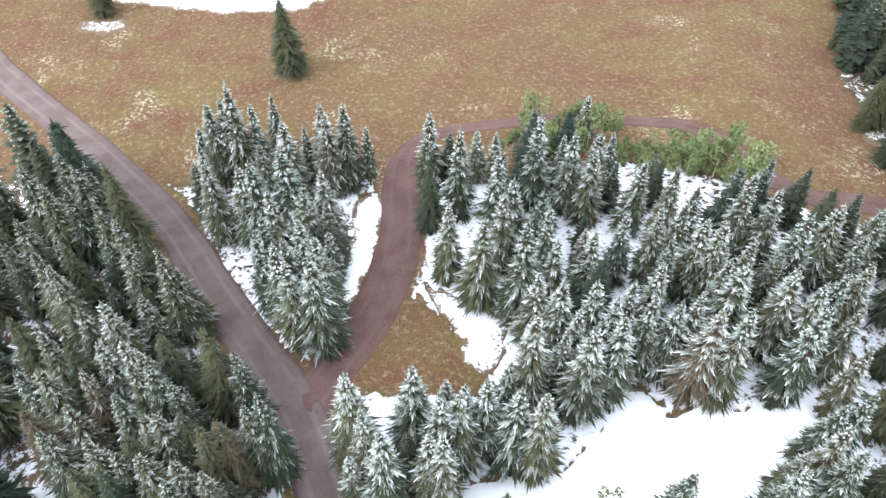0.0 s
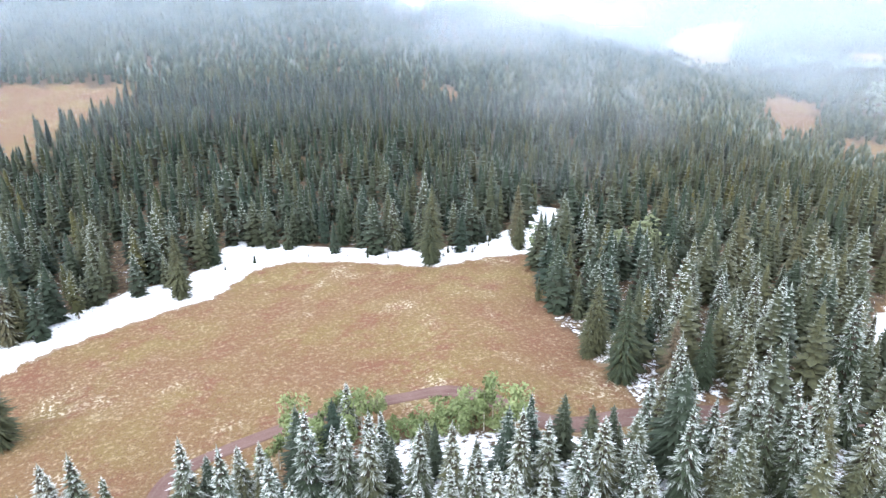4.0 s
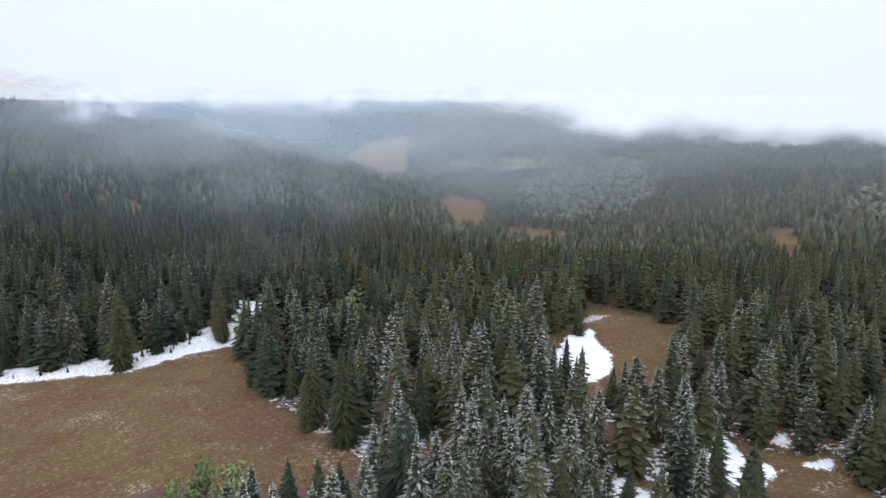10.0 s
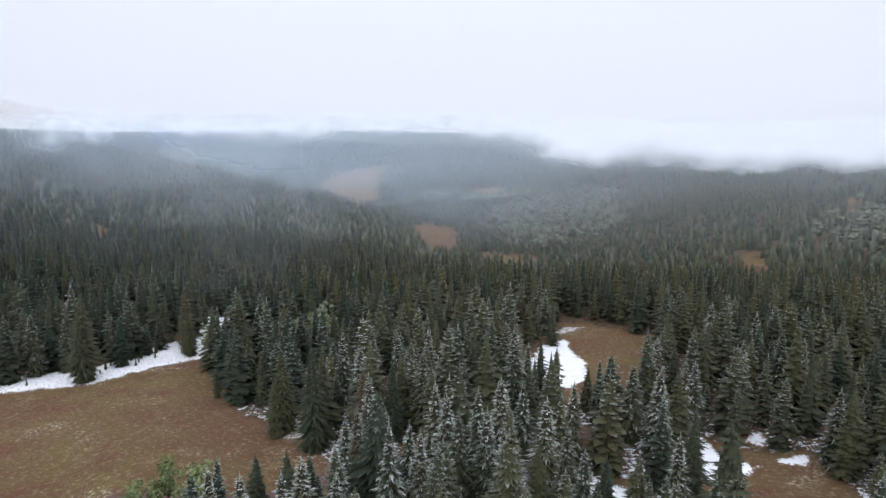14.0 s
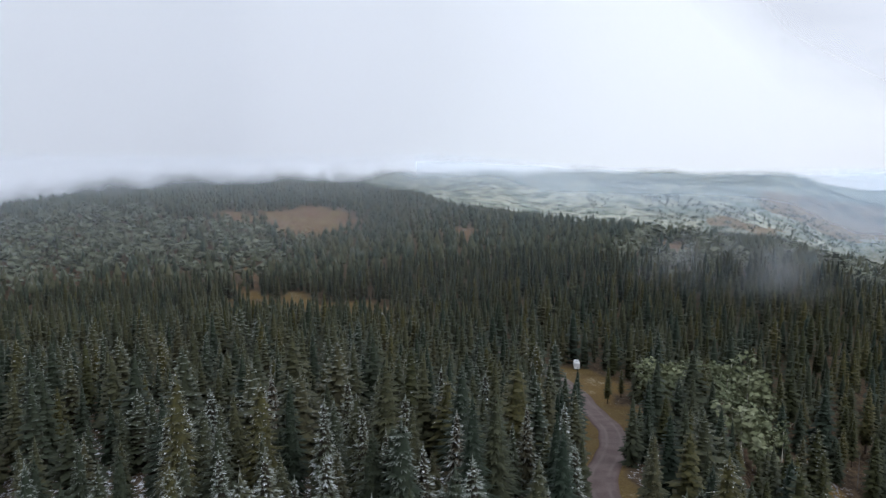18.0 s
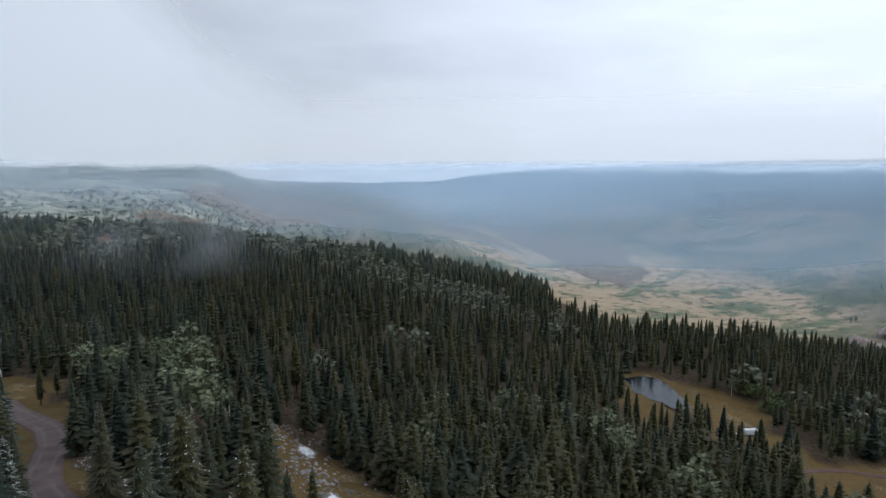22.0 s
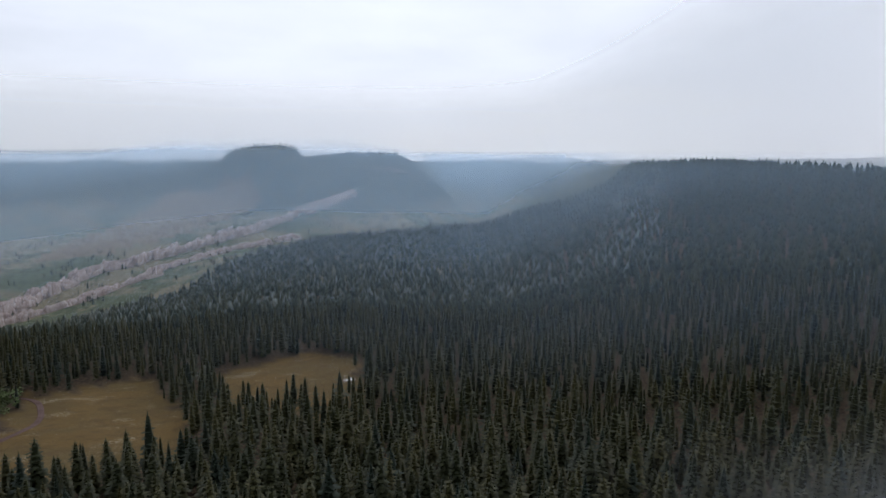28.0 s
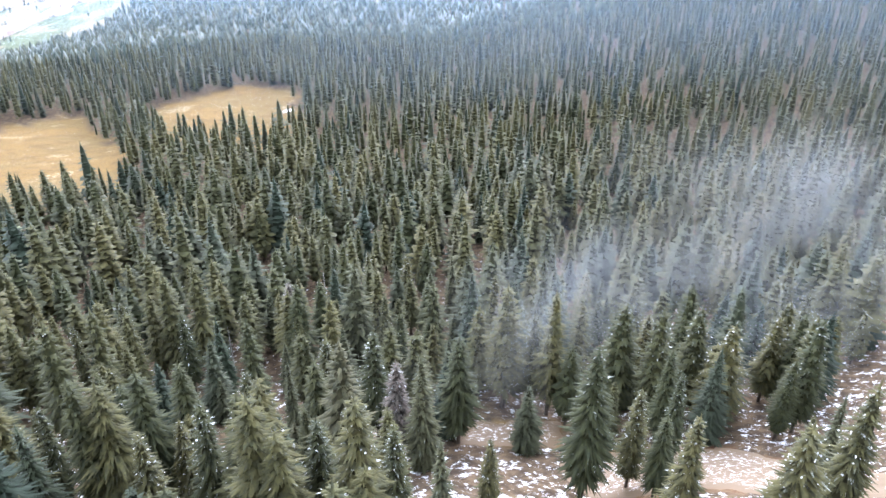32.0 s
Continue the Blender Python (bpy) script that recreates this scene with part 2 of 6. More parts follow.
def needle_paint(name, own, olive=False):
    """Needles with rime on the tips and shade painted inside the crown; own: one tree an object, else many trees in a
    mesh.
    """
    p = Paint(name, 0.75, 0.2)
    tint = p.island() if own else p.attr("tint")
    if own and olive:
        tint = p.sum("ADD", tint, 1.0)
    low, high = ((0.027, 0.040, 0.021), (0.070, 0.070, 0.033)) if own else ((0.022, 0.036, 0.024), (0.070, 0.069, 0.033))
    blue_green = p.mix(p.step(tint, 0.0, 0.9), low, high)
    blue_green = p.mix(p.step(tint, 0.93, 0.97), blue_green, (0.090, 0.066, 0.040))
    yellow_green = p.mix(p.step(tint, 1.05, 1.75), (0.038, 0.043, 0.016), (0.084, 0.076, 0.027))
    yellow_green = p.mix(p.step(tint, 1.86, 1.92), yellow_green, (0.10, 0.082, 0.068))
    green = p.mix(p.step(tint, 0.99, 1.01), blue_green, yellow_green)
    green = p.mix(p.step(p.noise(0.9, 3, 0.7), 0.38, 0.68, 0.0, 0.65), green, (0.017, 0.024, 0.016))
    frost_shade = p.attr("frost_shade")
    rime = p.sum("ADD", frost_shade, p.sum("MULTIPLY", p.sum("SUBTRACT", p.noise(0.45, 4, 0.75), 0.5), p.step(frost_shade, 0.0, 0.28, 0.0, 1.4)))
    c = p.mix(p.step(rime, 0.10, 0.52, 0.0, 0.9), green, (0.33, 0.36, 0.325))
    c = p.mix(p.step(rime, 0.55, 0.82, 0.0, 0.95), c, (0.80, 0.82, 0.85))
    # weights below zero: shade inside the crown, put into the needle colour
    c = p.mix(p.step(frost_shade, -0.02, -0.22, 0.0, 0.9), c, (0.030, 0.024, 0.017))
    fleck = p.sum("MULTIPLY", p.step(p.noise(0.42, 2, 0.5), 0.635, 0.675), p.sum("MULTIPLY", p.step(frost_shade, 0.04, 0.16), p.step(tint, 0.99, 1.01)))
    c = p.mix(fleck, c, (0.78, 0.80, 0.83))
    return p.done(c)


def leaf_paint(name, own, pale=1.0, tones=((0.095, 0.130, 0.046), (0.155, 0.190, 0.075), (0.19, 0.215, 0.105))):
    p = Paint(name, 0.7, 0.3)
    tint = p.island() if own else p.attr("tint")
    c = p.mix(p.step(tint, 0.0, 1.0), *(tuple(pale * v for v in tone) for tone in tones[:2]))
    c = p.mix(p.step(p.noise(0.8, 3, 0.7), 0.45, 0.7, 0.0, 0.6), c, tuple(pale * v for v in tones[2]))
    return p.done(c)


def bark_paint(name, a, b):
    p = Paint(name, 0.9, 0.2)
    c = p.mix(p.step(p.noise(0.25, 4, 0.7, (1, 1, 0.25)), 0.4, 0.65), a, b)
    p.bump(p.noise(0.12, 3, 0.7, (1, 1, 0.2)), 0.03)
    return p.done(c)


def rock_paint(name, a, b):
    p = Paint(name, 0.9, 0.2)
    c = p.mix(p.step(p.noise(9, 8, 0.78, (1.2, 1.2, 0.25)), 0.38, 0.62), a, b)
    p.bump(p.noise(3, 5, 0.7), 0.6)
    return p.done(c)


def plain_paint(name, colour, rough=0.5, metal=0.0):
    p = Paint(name, rough, 0.4)
    p.bsdf.inputs["Metallic"].default_value = metal
    return p.done(p.mix(p.step(p.noise(0.4, 4, 0.6), 0.3, 0.75, 0.0, 0.35), colour, tuple(0.6 * v for v in colour)))


def bank_paint():
    """The cloud base round the whole place; its height, depth and thickness go by the mesh's own values."""
    p = Paint("cloud_base")
    mat = p.mat
    p.nt.nodes.remove(p.bsdf)
    split = p.node("ShaderNodeSeparateXYZ")
    p.link(p.where(), split.inputs["Vector"])
    z, depth = split.outputs["Z"], p.attr("depth")
    rag = p.sum("MULTIPLY", p.sum("SUBTRACT", p.noise(260, 7, 0.6, (1, 1, 1.8)), 0.5), p.sum("MULTIPLY", depth, 2.1))
    level = p.sum("DIVIDE", p.sum("SUBTRACT", p.sum("ADD", z, rag), p.attr("low")), depth)
    thick = p.sum("MULTIPLY", p.step(level, 0.0, 1.0), p.attr("dense"))
    thick = p.sum("ADD", p.sum("MULTIPLY", thick, p.step(p.sum("DIVIDE", z, p.attr("roof")), 1.0, 2.2, 0.99, 0.0)), 0.002)
    tone = p.mix(p.attr("white"), (0.56, 0.575, 0.60), (0.76, 0.77, 0.79))
    scatter, through_it = p.node("ShaderNodeBsdfDiffuse"), p.node("ShaderNodeBsdfTranslucent")
    blend, clear, veil = p.node("ShaderNodeAddShader"), p.node("ShaderNodeBsdfTransparent"), p.node("ShaderNodeMixShader")
    for k, n in enumerate((scatter, through_it)):
        p.link(tone, n.inputs["Color"])
        p.link(n.outputs[0], blend.inputs[k])
    p.link(thick, veil.inputs["Fac"])
    p.link(clear.outputs[0], veil.inputs[1])
    p.link(blend.outputs[0], veil.inputs[2])
    p.link(veil.outputs[0], p.nt.nodes["Material Output"].inputs["Surface"])
    return mat


def mist_paint(name, colour, most, low, high, size, torn=0.5):
    """Drifting cloud: how much it veils grows from the height low to the height high, torn by noise; scatters light to
    both sides, giving back more than it gets, so part of its brightness is painted.
    """
    p = Paint(name)
    mat = p.mat
    p.nt.nodes.remove(p.bsdf)
    out = p.nt.nodes["Material Output"]
    split = p.node("ShaderNodeSeparateXYZ")
    p.link(p.where(), split.inputs["Vector"])
    z = split.outputs["Z"]
    rag = p.sum("MULTIPLY", p.sum("SUBTRACT", p.noise(size, 7, 0.6, (1, 1, 1.6)), 0.5), torn * 2 * abs(high - low))
    thick = p.step(p.sum("ADD", z, rag), low, high, 0.0, most)
    thick = p.sum("MULTIPLY", thick, p.attr("dense"))
    scatter = p.node("ShaderNodeBsdfDiffuse")
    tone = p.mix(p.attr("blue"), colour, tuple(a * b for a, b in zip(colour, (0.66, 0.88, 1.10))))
    p.link(tone, scatter.inputs["Color"])
    through_it = p.node("ShaderNodeBsdfTranslucent")
    p.link(tone, through_it.inputs["Color"])
    blend = p.node("ShaderNodeAddShader")
    p.link(scatter.outputs[0], blend.inputs[0])
    p.link(through_it.outputs[0], blend.inputs[1])
    clear = p.node("ShaderNodeBsdfTransparent")
    veil = p.node("ShaderNodeMixShader")
    p.link(thick, veil.inputs["Fac"])
    p.link(clear.outputs[0], veil.inputs[1])
    p.link(blend.outputs[0], veil.inputs[2])
    p.link(veil.outputs[0], out.inputs["Surface"])
    return mat


GROUND = ground_paint()
GRAVEL = road_paint("graded_gravel", (0.108, 0.078, 0.072), (0.145, 0.110, 0.102), (0.085, 0.052, 0.043), (0.20, 0.165, 0.155))
DIRT = road_paint("red_dirt", (0.094, 0.053, 0.045), (0.128, 0.078, 0.066), (0.105, 0.063, 0.047), (0.145, 0.097, 0.083))
SNOW = snow_paint()
NEEDLES, WOODS = needle_paint("spruce_needles", True), needle_paint("forest_needles", False)
PINE_NEEDLES = needle_paint("pine_needles", True, True)
LEAVES, GROVES = leaf_paint("aspen_leaves", True), leaf_paint("grove_leaves", False, 0.8, ((0.110, 0.124, 0.078), (0.165, 0.176, 0.118), (0.20, 0.21, 0.145)))
GROVES_NEAR = leaf_paint("young_aspen_leaves", False, 0.9, ((0.100, 0.120, 0.060), (0.155, 0.172, 0.090), (0.195, 0.208, 0.122)))
BARK = bark_paint("spruce_bark", (0.075, 0.058, 0.045), (0.14, 0.115, 0.09))
PALE_BARK = bark_paint("aspen_bark", (0.42, 0.40, 0.34), (0.60, 0.58, 0.52))
ROCK = rock_paint("pink_sandstone", (0.34, 0.25, 0.215), (0.60, 0.50, 0.45))


# ---------------------------------------------------------------- the lie of the land
# heights (distance:metres) along lines from the middle of the place, by compass bearing
PROFILES = {
    -95: "0:9 40:-6 80:-26 120:-40 200:-52 300:-58 450:-60 700:-45 950:-20 1500:24 2200:30 4900:30",
    -60: "0:9 60:4 120:-4 200:-14 300:-25 420:-35 600:-40 1000:-20 1600:30 3000:40 4900:40",
    -30: "0:9 60:6 120:2 200:0 300:-4 420:-8 600:-8 1000:0 1800:45 3000:50 4900:40",
    0: "0:9 60:8 100:5 140:4 200:1 300:-4 420:-6 620:-8 1000:5 1800:42 3000:30 4900:20",
    16: "0:9 40:8 60:8 80:6 100:5 120:5 150:4 180:2 210:1 240:-1 300:-4 380:-8 460:-10 530:-10 620:-8 750:-2 900:8 1050:22 1150:33 1380:-4 1750:51 2400:20 3400:20 4900:20",
    20: "0:9 40:9 60:8 80:7 100:6 120:5 150:4 180:3 210:1 240:-1 300:-5 380:-10 460:-14 530:-16 620:-16 750:-14 900:-7 1100:6 1200:-10 1330:-36 1700:42 2300:-20 3400:15 4900:10",
    24: "0:9 40:9 60:9 80:8 100:7 120:6 150:5 180:3 210:1 240:-1 300:-6 380:-14 460:-20 530:-23 620:-27 750:-30 900:-30 1050:-27 1200:-50 1280:-75 1650:33 2200:-50 3400:10 4900:0",
    28: "0:9 40:9 60:9 80:8 100:8 120:7 150:5 180:3 210:1 240:-2 300:-6 380:-14 460:-19 530:-23 620:-26 750:-28 900:-27 1050:-24 1200:-18 1580:6 2100:-110 2400:-120 3400:10 4900:0",
    32: "0:9 40:9 60:10 80:9 100:8 120:7 150:5 180:2 210:0 240:-2 300:-7 380:-15 460:-22 530:-26 620:-30 750:-34 900:-35 1050:-34 1200:-30 1500:-17 2000:-160 2300:-150 3400:8 4900:0",
    36: "0:9 40:10 60:10 80:9 100:8 120:7 150:5 180:2 210:0 240:-3 300:-8 380:-17 460:-24 530:-30 620:-35 750:-41 900:-45 1050:-46 1200:-46 1430:-41 1900:-180 2300:-165 2900:-70 3400:0 4900:0",
    40: "0:9 40:10 60:10 80:9 100:8 120:7 150:5 180:2 210:0 240:-3 300:-9 380:-19 460:-27 530:-33 620:-40 750:-48 900:-55 1050:-59 1200:-62 1360:-62 1800:-185 2200:-176 2750:-109 3400:-12 4900:0",
    44: "0:9 40:10 60:10 80:9 100:8 120:7 150:5 180:2 210:0 240:-2 300:-9 380:-21 460:-31 530:-38 620:-47 750:-58 900:-68 1050:-77 1200:-83 1300:-87 1650:-160 2200:-176 2800:-93 3500:-12 4900:0",
    47: "0:9 40:10 60:10 80:9 100:8 120:7 150:5 180:2 210:0 240:-2 300:-10 380:-23 460:-34 530:-44 620:-54 750:-68 900:-83 1050:-95 1220:-108 1500:-125 1800:-145 2300:-170 2900:-89 3500:-16 4900:0",
    50: "0:9 40:10 60:10 80:9 100:8 120:7 150:5 180:2 210:0 240:-2 300:-7 380:-16 460:-32 560:-55 700:-82 900:-106 1047:-118 1395:-119 1700:-135 2450:-160 2900:-100 3500:-20 4900:0",
    52: "0:9 40:10 60:10 80:9 100:8 120:7 150:5 180:3 210:0 240:-2 300:-7 380:-17 460:-34 560:-58 700:-88 900:-110 1040:-118 1300:-118 1480:-112 1750:-140 2450:-165 2900:-100 3500:-20 4900:0",
    56: "0:9 40:10 60:11 80:10 100:8 120:7 150:5 180:3 210:1 240:-1 300:-6 350:-12 420:-27 500:-50 600:-78 880:-116 960:-114 1130:-110 1340:-103 1480:-99 2200:-175 3500:-30 4900:0",
    60: "0:9 40:10 60:11 80:10 100:8 120:7 150:4 180:3 210:1 240:-1 300:-5 350:-12 420:-27 500:-49 600:-75 860:-112 940:-110 1110:-98 1320:-82 1480:-71 2200:-175 3500:-30 4900:0",
    64: "0:9 40:10 60:11 80:9 100:8 120:6 150:4 180:2 210:1 240:0 300:-5 350:-11 420:-26 500:-48 600:-71 820:-102 900:-100 1070:-82 1280:-56 1480:-39 2000:-29 4900:0",
    68: "0:9 40:10 60:11 80:10 100:8 120:6 150:4 180:2 210:1 240:0 300:-4 350:-10 420:-26 500:-46 600:-68 770:-87 850:-85 1020:-67 1230:-43 1480:-27 2000:-17 4900:0",
    72: "0:9 40:11 60:12 80:10 100:8 120:7 150:4 180:3 210:2 240:2 300:-3 350:-10 420:-26 500:-45 600:-65 720:-68 800:-66 970:-54 1180:-38 1480:-27 2000:-17 4900:0",
    76: "0:9 40:11 60:12 80:11 100:9 120:8 150:5 180:4 210:3 240:2 300:-3 350:-10 420:-25 500:-44 600:-61 700:-59 780:-57 950:-48 1160:-35 1480:-27 2000:-17 4900:0",
    80: "0:9 40:11 60:12 80:11 100:10 120:9 150:6 180:5 210:4 240:2 300:-2 350:-9 420:-25 500:-43 600:-58 680:-56 760:-54 930:-46 1140:-34 1480:-27 2000:-17 4900:0",
    88: "0:9 40:11 60:12 80:12 100:12 120:11 150:9 180:7 200:1 250:-2 300:-6 350:-13 420:-29 480:-38 620:-42 720:-40 820:-30 900:-32 1060:-8 1250:2 1800:-3 3000:20 4900:20",
    96: "0:9 40:11 60:12 80:13 100:13 120:12 150:9 180:5 200:0 250:-4 300:-8 350:-15 420:-31 480:-39 620:-41 720:-39 820:-29 920:-22 1060:3 1250:16 1800:11 3000:20 4900:20",
    104: "0:9 40:11 60:12 80:13 100:14 120:13 150:9 180:6 200:-2 250:-5 300:-10 350:-17 420:-32 480:-39 620:-40 720:-37 820:-27 920:-22 1060:3 1250:23 1800:18 3000:20 4900:20",
    110: "0:9 40:10 60:11 80:12 100:13 120:12 150:8 180:5 200:-3 250:-7 300:-12 350:-18 420:-34 480:-40 620:-39 720:-36 820:-26 920:-22 1060:3 1250:17 1800:12 3000:20 4900:20",
    114: "0:9 40:10 60:11 80:11 100:12 120:11 150:9 200:-5 250:-10 320:-19 420:-34 520:-32 640:-28 780:-20 1120:18 1470:-7 1700:-60 3000:25 4900:25",
    118: "0:9 40:10 60:10 80:10 100:11 120:10 150:8 200:-5 250:-10 320:-19 420:-30 520:-28 640:-26 780:-20 1070:4 1420:-56 1700:-60 2600:10 3950:45 4400:45 4900:20",
    121: "0:9 40:9 60:9 80:9 100:10 120:8 150:5 200:-6 250:-11 320:-19 420:-27 520:-25 640:-24 780:-20 1030:-4 1380:-64 1700:-60 2600:10 3950:45 4400:45 4900:20",
    124: "0:9 40:9 60:9 80:8 100:8 120:7 150:3 200:-6 250:-11 320:-19 420:-25 520:-23 640:-23 780:-19 1000:-7 1350:-67 1700:-110 2600:10 3950:45 4400:45 4900:20",
    128: "0:9 40:8 60:8 80:7 100:6 120:5 150:0 200:-7 250:-12 320:-19 420:-23 520:-21 640:-21 780:-18 950:-11 1300:-71 1700:-110 2600:10 3950:45 4400:45 4900:20",
    132: "0:9 40:8 60:7 80:6 100:5 120:4 150:1 200:-7 250:-12 320:-19 420:-22 520:-20 640:-20 780:-17 900:-13 1250:-73 1700:-110 2600:-30 3950:45 4400:45 4900:20",
    136: "0:9 40:7 60:6 80:5 100:3 120:2 150:0 200:-8 250:-13 320:-19 420:-20 520:-18 640:-19 780:-18 870:-15 1220:-75 1700:-110 2600:-30 3950:45 4400:45 4900:20",
    140: "0:9 40:7 60:5 80:3 100:1 120:-2 150:-5 200:-8 250:-13 320:-19 420:-21 520:-19 640:-21 780:-21 850:-20 1200:-80 1700:-110 2600:-30 3950:45 4400:45 4900:20",
    142: "0:9 60:5 150:-8 200:-17 300:-20 420:-22 600:-20 840:-24 1250:-110 2400:-90 3950:47 4300:47 4900:0",
    147: "0:9 60:3 150:-14 200:-23 300:-22 420:-22 600:-26 800:-34 1300:-130 2200:-190 3400:-75 3800:-85 4900:-60",
    154: "0:9 100:-8 200:-28 250:-33 320:-28 420:-30 600:-38 800:-45 1300:-160 2000:-230 3000:-125 3700:-220 4900:-70",
    160: "0:9 100:-11 200:-31 300:-38 420:-40 600:-48 800:-58 1200:-160 1700:-255 2450:-172 2900:-280 3700:-285 4300:-100 4900:-60",
    164: "0:9 100:-12 200:-32 300:-41 420:-45 600:-55 780:-66 1150:-170 1650:-278 2100:-215 2500:-295 3600:-292 4300:-50 4900:-30",
    168: "0:9 100:-13 200:-33 300:-44 420:-50 600:-62 750:-75 1100:-180 1600:-300 3200:-300 4300:0 4900:0",
    176: "0:9 50:-4 100:-18 200:-36 300:-52 375:-57 520:-66 800:-130 1200:-240 1700:-300 2600:-295 4300:30 4900:30",
    185: "0:9 40:-4 70:-16 100:-26 200:-46 300:-60 345:-64 520:-65 800:-140 1200:-250 1600:-300 2000:-290 3000:-150 4300:58 4900:58",
    197: "0:9 40:-8 70:-23 100:-34 200:-54 300:-66 450:-84 540:-87 800:-140 1000:-180 1300:-250 1550:-262 1700:-250 2700:-160 4300:72 4900:72",
    206: "0:9 40:-11 70:-30 106:-43 150:-51 200:-59 300:-70 400:-84 540:-90 800:-140 1000:-170 1400:-230 1800:-225 2700:-140 4300:75 4900:75",
    214: "0:9 40:-11 70:-30 106:-43 150:-51 200:-59 300:-72 450:-84 560:-92 850:-140 1100:-165 1500:-158 2000:-215 2700:-130 3990:68 4900:68",
    222: "0:9 40:-11 70:-30 106:-43 150:-51 200:-59 300:-74 450:-83 560:-92 850:-140 1180:-156 1500:-110 1900:-230 2700:-120 3000:-40 3300:40 4000:50 4900:60",
    225: "0:9 40:-11 70:-30 106:-43 150:-51 200:-59 300:-74 450:-85 600:-100 850:-140 1180:-155 1500:-103 1900:-232 2700:-130 3000:-40 3250:36 3900:50 4900:50",
    226: "0:9 40:-11 70:-30 106:-43 150:-51 200:-59 300:-74 450:-85 600:-100 850:-140 1180:-155 1500:-100 1900:-232 2700:-150 3100:15 3700:5 4400:0 4900:0",
    228: "0:9 40:-11 70:-30 106:-43 150:-51 200:-59 300:-74 450:-85 600:-100 850:-140 1180:-155 1500:-93 1900:-232 2700:-190 3100:-60 3600:-150 4500:10 4900:10",
    230: "0:9 40:-11 70:-30 106:-43 150:-51 200:-59 300:-74 450:-85 600:-100 850:-140 1180:-155 1500:-88 1900:-232 2700:-220 3000:-135 3500:-210 4500:20 4900:20",
    232: "0:9 40:-11 70:-30 106:-43 150:-51 200:-59 300:-74 450:-85 600:-100 850:-140 1180:-155 1500:-84 1900:-232 2600:-250 3400:-150 4500:28 4900:28",
    237: "0:9 40:-11 70:-30 106:-43 150:-51 200:-59 300:-74 450:-85 700:-112 950:-120 1250:-90 1500:-50 2000:-150 3200:-120 4400:30 4900:30",
    241: "0:9 40:-11 70:-30 106:-43 150:-51 200:-59 300:-73 450:-80 700:-96 950:-95 1250:-58 1500:-36 2100:-60 3200:-80 4900:20",
    244: "0:9 40:-11 70:-30 106:-43 150:-51 200:-59 300:-72 450:-78 700:-88 950:-80 1250:-30 1500:22 2200:0 4900:20",
    250: "0:9 40:-11 70:-30 106:-43 150:-51 200:-59 300:-68 450:-68 700:-68 950:-45 1250:0 1500:28 2200:20 4900:20",
}
RINGS = np.concatenate([np.arange(0, 400, 10), np.geomspace(400, 4900, 90)])


def smooth_profile(text):
    """Heights on all rings from a line of distance:height, rounded off."""
    pairs = [tuple(float(v) for v in p.split(":")) for p in text.split()]
    d, z = np.array(pairs).T
    total = 0
    for k in (-2, -1, 0, 1, 2):
        total = total + np.interp(np.maximum(RINGS * (1 + 0.045 * k) + 4 * k, 0), d, z)
    return total / 5


BEARINGS = np.array(sorted(PROFILES), float)
TABLE = np.array([smooth_profile(PROFILES[int(b)]) for b in BEARINGS])
BEARINGS = np.append(BEARINGS, BEARINGS[0] + 360)
TABLE = np.vstack([TABLE, TABLE[:1]])


def ripple(x, y, size, seed):
    """Soft, cheap, non-repeating waves of about that size, between -1 and 1."""
    rng = np.random.RandomState(seed)
    out = 0
    for _ in range(6):
        a, p, s = rng.uniform(0, 6.283), rng.uniform(0, 6.283), size * rng.uniform(0.6, 1.5)
        out = out + np.sin((x * np.cos(a) + y * np.sin(a)) * 6.283 / s + p + 1.3 * np.sin((x * np.sin(a) - y * np.cos(a)) * 4.1 / s + 2 * p))
    return out / 6


def height(x, y):
    """The ground's height at x, y (arrays)."""
    x, y = np.asarray(x, float), np.asarray(y, float)
    d = np.hypot(x, y)
    b = (np.degrees(np.arctan2(x, y)) - BEARINGS[0]) % 360 + BEARINGS[0]
    i = np.clip(np.searchsorted(BEARINGS, b, side="right") - 1, 0, len(BEARINGS) - 2)
    u = (b - BEARINGS[i]) / (BEARINGS[i + 1] - BEARINGS[i])
    u = u * 0.5 + 0.5 * u * u * (3 - 2 * u)
    k = np.clip(np.searchsorted(RINGS, d, side="right") - 1, 0, len(RINGS) - 2)
    v = np.clip((d - RINGS[k]) / (RINGS[k + 1] - RINGS[k]), 0, 1)
    z = (TABLE[i, k] * (1 - v) + TABLE[i, k + 1] * v) * (1 - u) + (TABLE[i + 1, k] * (1 - v) + TABLE[i + 1, k + 1] * v) * u
    far = np.clip((d - 500) / 1500, 0, 1)
    butte = np.hypot(x + 1558, y + 2266)
    z = z + 118 * np.exp(-((butte / 175) ** 8)) + 74 * np.exp(-((butte / 380) ** 2)) + 22 * np.exp(-((np.hypot(x + 2120, y + 2350) / 420) ** 2))
    return z + 0.35 * ripple(x, y, 38, 1) + far * (5 * ripple(x, y, 300, 2) + 14 * far * ripple(x, y, 900, 3) + 4 * far * ripple(x, y, 120, 4))


# ---------------------------------------------------------------- plan: clearings, roads, snow
def outline(text):
    return np.array([[float(v) for v in p.split(",")] for p in text.split()])


